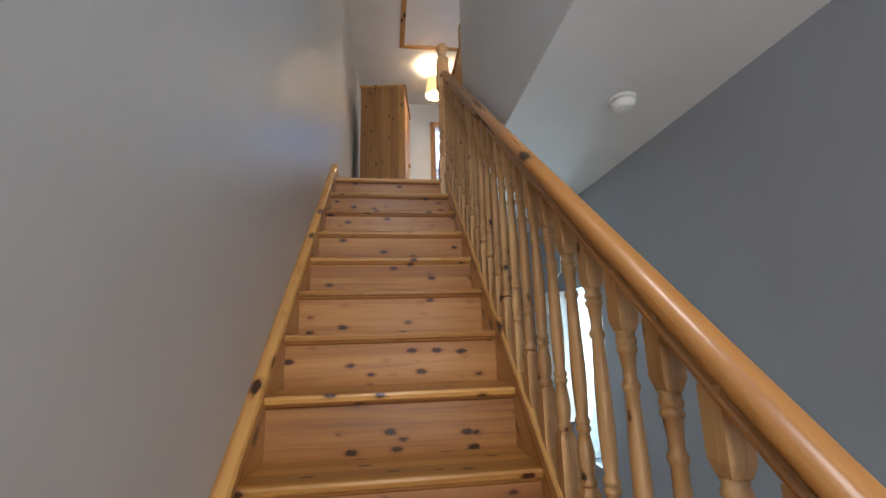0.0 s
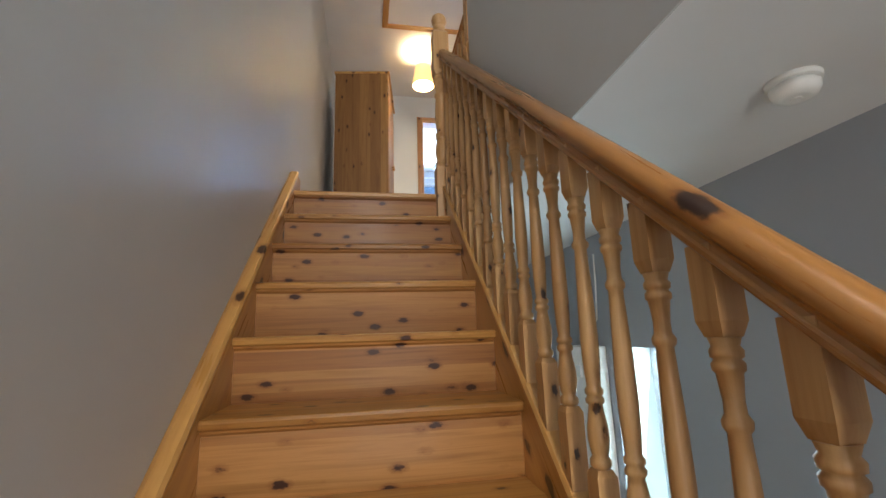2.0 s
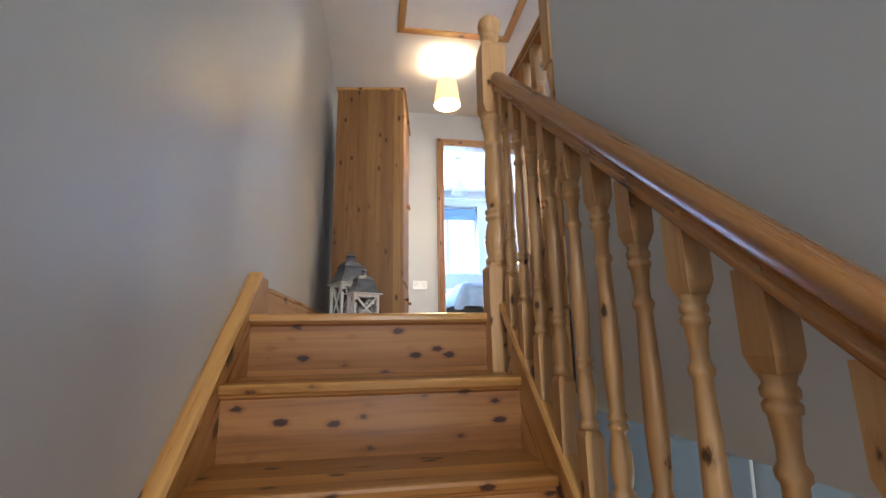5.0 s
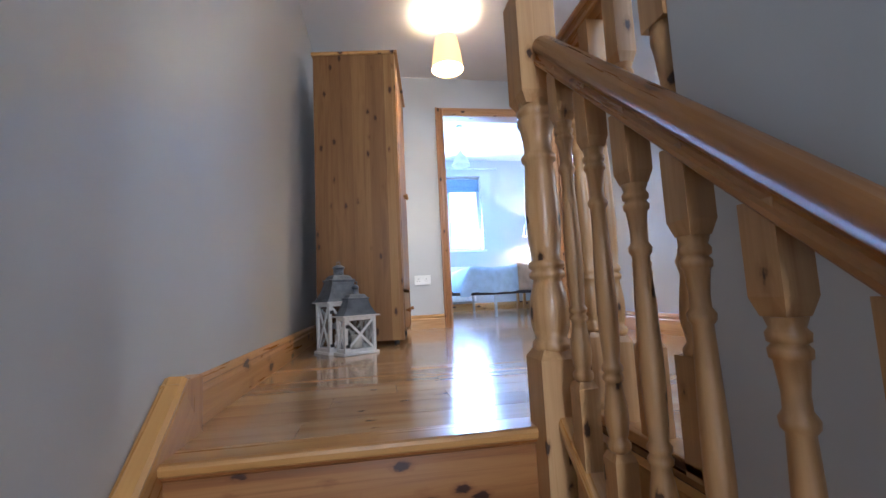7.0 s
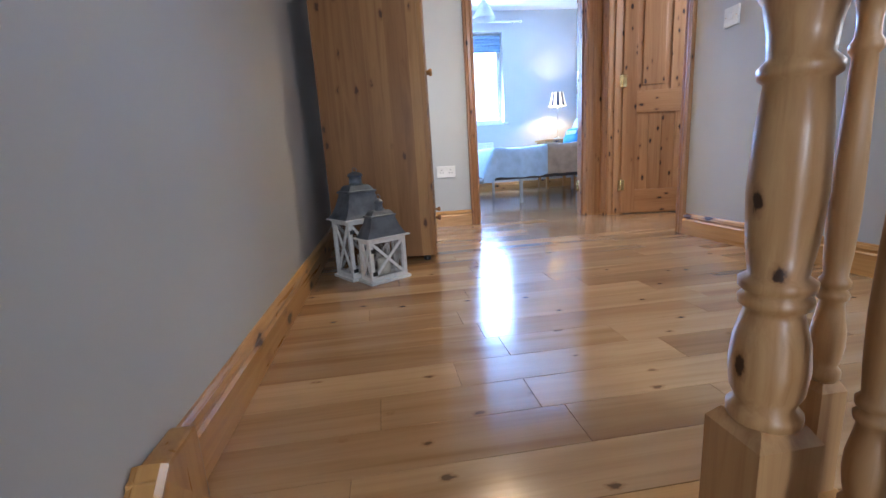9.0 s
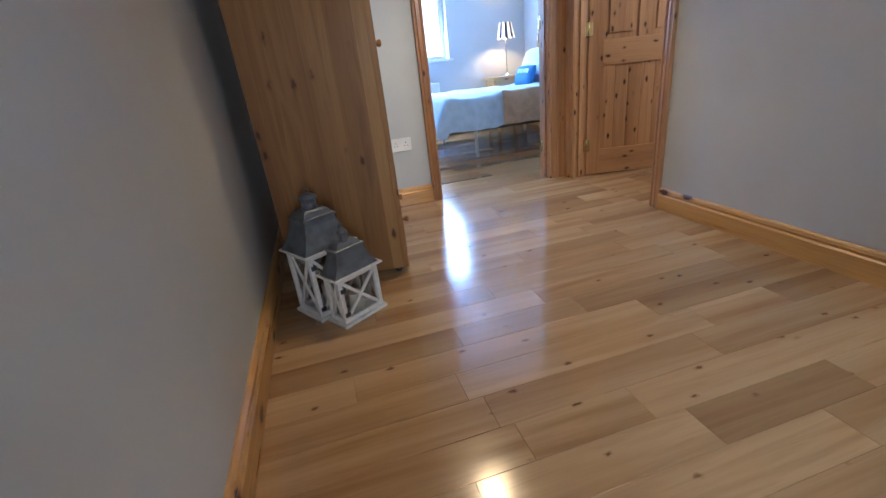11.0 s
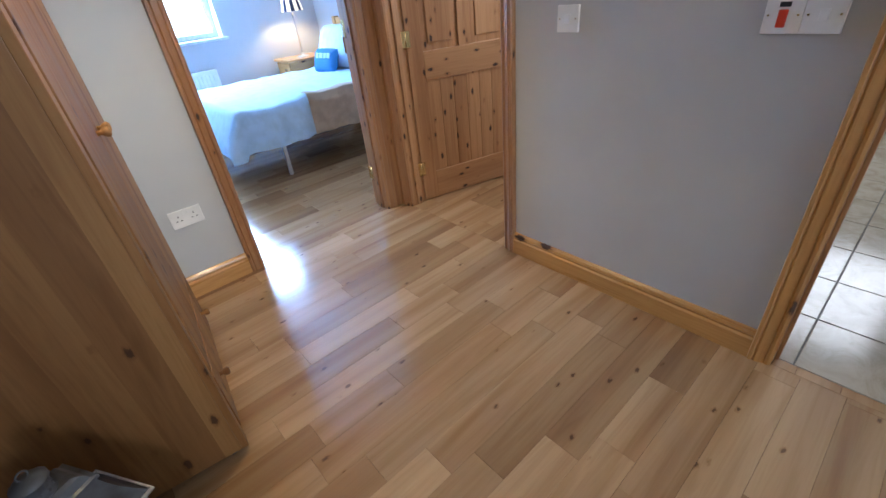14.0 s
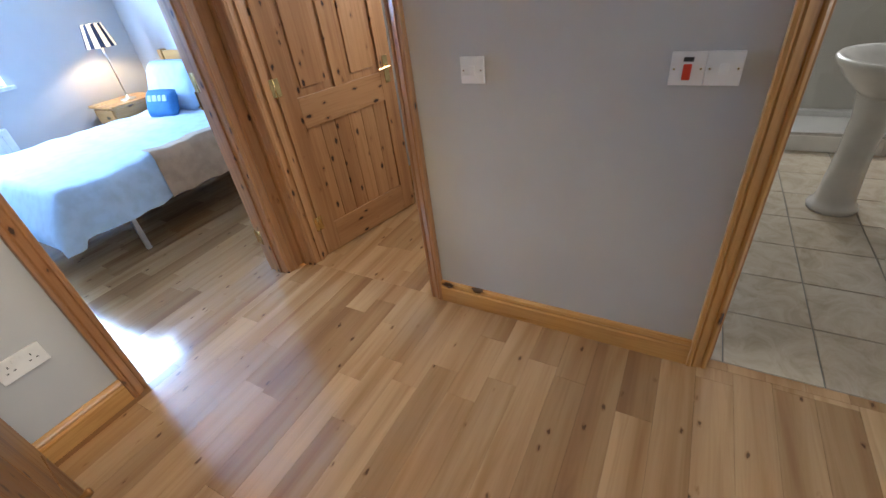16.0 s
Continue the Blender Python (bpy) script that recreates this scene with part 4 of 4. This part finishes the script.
for k, (x, w) in enumerate(((-0.10, 0.035), (-0.045, 0.05), (0.02, 0.04), (0.075, 0.04))):
    part("lettering", boxes((x, x + w, -0.060, -0.048, 0.13, 0.18)), sheet, cu)

ns = thing("bedside_table", "small pine bedside table by the bed", "bedside table", pose(2.72, 5.62, 0))
part("top", boxes((0, 0.5, 0, 0.42, 0.70, 0.725), bevel=0.006), pine[0], ns)
part("drawer", boxes((0.012, 0.03, 0.05, 0.37, 0.56, 0.69), bevel=0.003), pine[1], ns)
part("carcass", boxes((0.03, 0.48, 0.03, 0.39, 0.55, 0.70), bevel=0.003), pine[0], ns)
for x in (0.03, 0.43):
    for y in (0.03, 0.35):
        part("leg", boxes((x, x + 0.04, y, y + 0.04, 0, 0.55), bevel=0.004), pine[2], ns)
tl = thing("table_lamp", "slim chrome table lamp with a striped shade", "table lamp", pose(2.98, 5.78, 0.725))
part("base", lathe(bmesh.new(), [(0, 0.07), (0.01, 0.068), (0.02, 0.02), (0.04, 0.014)], 18), steel, tl)
part("stem", lathe(bmesh.new(), [(0.03, 0.007), (0.40, 0.007), (0.41, 0.014), (0.43, 0.014), (0.44, 0.008), (0.52, 0.008)], 10), steel, tl)
seg = 36
for mat, odd in ((navy, 0), (cream_stripe, 1)):
    bm = bmesh.new()
    for k in range(seg):
        if (k // 2) % 2 == odd:
            q0, q1 = 2 * math.pi * k / seg, 2 * math.pi * (k + 1) / seg
            f = [bm.verts.new((r * math.cos(q), r * math.sin(q), z)) for q, r, z in ((q0, 0.125, 0.47), (q1, 0.125, 0.47), (q1, 0.085, 0.66), (q0, 0.085, 0.66))]
            bm.faces.new(f)
    part("stripe", bm, mat, tl, "dark stripes" if odd == 0 else "lit cream stripes")
rd = thing("radiator", "white panel radiator below the bedroom window", "radiator", pose(1.05, BN - 0.11, 0.16))
bm = boxes((0, 1.0, 0, 0.06, 0, 0.58), bevel=0.01)
for k in range(24):
    box(bm, 0.02 + k * 0.04, 0.045 + k * 0.04, -0.008, 0.002, 0.03, 0.54, 0.003)
part("panel", bm, white_plastic, rd)
for x in (0.15, 0.85):
    part("bracket", boxes((x - 0.02, x + 0.02, 0.06, 0.11, 0.1, 0.5)), white_plastic, rd)
bp = thing("pendant_light", "white glass pendant in the bedroom", "ceiling light", pose(1.62, 4.6, BTOP))
part("ceiling_rose", lathe(bmesh.new(), [(-0.025, 0.03), (-0.018, 0.04), (0, 0.044)], 16), white_plastic, bp)
part("cord", lathe(bmesh.new(), [(-0.36, 0.004), (-0.025, 0.004)], 8), white_plastic, bp)
part("shade", lathe(bmesh.new(), [(-0.56, 0.13), (-0.52, 0.115), (-0.44, 0.07), (-0.38, 0.03), (-0.35, 0.02)], 24, cap=False), white_plastic, bp)

# ---- bathroom ----
bs = thing("pedestal_basin", "white ceramic basin on a pedestal", "basin", pose(3.73, 0.08, 0, 0, 0, 0))
part("pedestal", lathe(bmesh.new(), [(0, 0.12), (0.02, 0.125), (0.035, 0.12), (0.05, 0.105), (0.08, 0.095), (0.3, 0.08), (0.55, 0.08), (0.68, 0.10), (0.72, 0.12)], 28), ceramic, bs)
bm = lathe(bmesh.new(), [(0.66, 0.10), (0.70, 0.15), (0.76, 0.22), (0.80, 0.25), (0.83, 0.285), (0.85, 0.29), (0.862, 0.28), (0.858, 0.25), (0.83, 0.21), (0.76, 0.15), (0.73, 0.05), (0.728, 0.01)], 36)
bmesh.ops.scale(bm, vec=(1.0, 0.82, 1.0), verts=bm.verts)
part("bowl", bm, ceramic, bs)
part("tap", tube(bmesh.new(), [(0, -0.2, 0.85), (0, -0.2, 0.95), (0, -0.17, 0.97), (0, -0.09, 0.95)], 0.014), steel, bs)
tr = thing("shower_tray", "low white shower tray against the bathroom wall", "shower tray", pose(4.62, -0.38, 0))
bm = boxes((0, 0.69, 0, 0.06, 0, 0.12), (0, 0.69, 0.84, 0.9, 0, 0.12), (0, 0.06, 0.06, 0.84, 0, 0.12), (0.63, 0.69, 0.06, 0.84, 0, 0.12), bevel=0.01)
box(bm, 0.05, 0.64, 0.05, 0.85, 0.0, 0.07)
part("tray", bm, ceramic, tr)
part("screen", boxes((0.02, 0.028, 0.0, 0.7, 0.12, 1.9)), glass, tr).visible_shadow = False
part("screen_rail", boxes((0.01, 0.04, 0.0, 0.9, 0.118, 0.14), bevel=0.003), steel, tr)

wc = thing("toilet", "white ceramic toilet with its lid down", "toilet", pose(4.675, 1.08, 0, 0, 0, -90))
bm = lathe(bmesh.new(), [(0, 0.115), (0.02, 0.118), (0.05, 0.10), (0.15, 0.085), (0.25, 0.115), (0.34, 0.185), (0.39, 0.195), (0.40, 0.19)], 28)
for vv in bm.verts:
    vv.co.y = vv.co.y * 1.15 - max(0.0, vv.co.z - 0.18) * 0.35 + 0.08
part("bowl", bm, ceramic, wc)
bm = lathe(bmesh.new(), [(0.402, 0.19), (0.405, 0.2), (0.42, 0.2), (0.425, 0.19)], 28)
bmesh.ops.transform(bm, matrix=pose(0, 0.01, 0) @ Matrix.Diagonal((1, 1.18, 1, 1)), verts=bm.verts)
part("lid", bm, ceramic, wc)
part("cistern", boxes((-0.2, 0.2, 0.40, 0.62, 0.40, 0.80), bevel=0.02), ceramic, wc)
part("cistern_neck", boxes((-0.10, 0.10, 0.2, 0.6, 0.24, 0.41), bevel=0.03), ceramic, wc)

# ---- floors, piece by piece ----
rng = random.Random(5)


def boards(name, areas, label, width=0.128, seed=1):
    """Oak boards that run along x in staggered lengths, each a piece of its own."""
    ob = tagged(new(name), label, "floor", kind="structure")
    r = random.Random(seed)
    for x0, x1, y0, y1 in areas:
        y = y0
        while y < y1 - 0.01:
            ye = min(y + width, y1)
            x = x0 - r.random() * 0.5
            while x < x1:
                L = r.choice((0.35, 0.5, 0.6, 0.75, 0.9, 1.1))
                a, b = max(x, x0), min(x + L, x1)
                if b - a > 0.02:
                    m = boxes((a + 0.0003, b - 0.0003, y + 0.0003, ye - 0.0003, -0.013, -0.0003 * r.random()))
                    bmesh.ops.bevel(m, geom=[e for e in m.edges if all(v.co.z > -0.005 for v in e.verts)], offset=0.0007, segments=1, affect="EDGES")
                    c = Vector(((a + b) / 2, (y + ye) / 2, 0))
                    bmesh.ops.translate(m, vec=-c, verts=m.verts)
                    part("board", m, oak, ob).location = c
                x += L
            y = ye
    return ob


boards("floor_landing", [(XL, XR, 0.086, YB), (0.912, XR, -0.358, 0.086), (1.002, XR, -0.9, -0.358), (XR, XR + 0.046, T0, T1)], "satin oak floorboards in mixed honey tones")
boards("floor_bedroom", [(1.0, BE, YB, BN)], "satin oak floorboards in the bedroom", 0.128, 2)
boards("floor_side_room", [(XR, 3.42, 1.3, YB)], "satin oak floorboards in the side room", 0.128, 3)
ob = tagged(new("floor_bathroom"), "glossy beige stone-look floor tiles", "floor", kind="structure")
TS = 0.333
for i in range(11):
    for j in range(7):
        x0, y0 = XR + 0.047 + i * TS, -0.366 + j * TS
        x1, y1 = min(x0 + TS, 5.32), min(y0 + TS, 1.75)
        if j > 4 and x0 < 3.5:
            continue
        if j == 4 and x0 < 3.5:
            y1 = 1.1
        if x1 - x0 > 0.03 and y1 - y0 > 0.03:
            m = boxes((x0 + 0.0025, x1 - 0.0025, y0 + 0.0025, y1 - 0.0025, -0.008, 0.0))
            bmesh.ops.bevel(m, geom=[e for e in m.edges if all(v.co.z > -0.004 for v in e.verts)], offset=0.002, segments=1, affect="EDGES")
            c = Vector(((x0 + x1) / 2, (y0 + y1) / 2, 0))
            bmesh.ops.translate(m, vec=-c, verts=m.verts)
            part("tile", m, tile_mat, ob).location = c

# ---- distance outside the windows ----
structure("backdrop_bedroom", boxes((-3, 7, 9.0, 9.05, -3, 6)), outside, "bright hazy distance outside the bedroom", "backdrop")
structure("backdrop_hall", boxes((4.0, 4.05, -6, 5, -4, -0.6)), glowing("pale_green_distance", (0.62, 0.88, 0.92), 1.7), "bright hazy garden outside the hall", "backdrop")
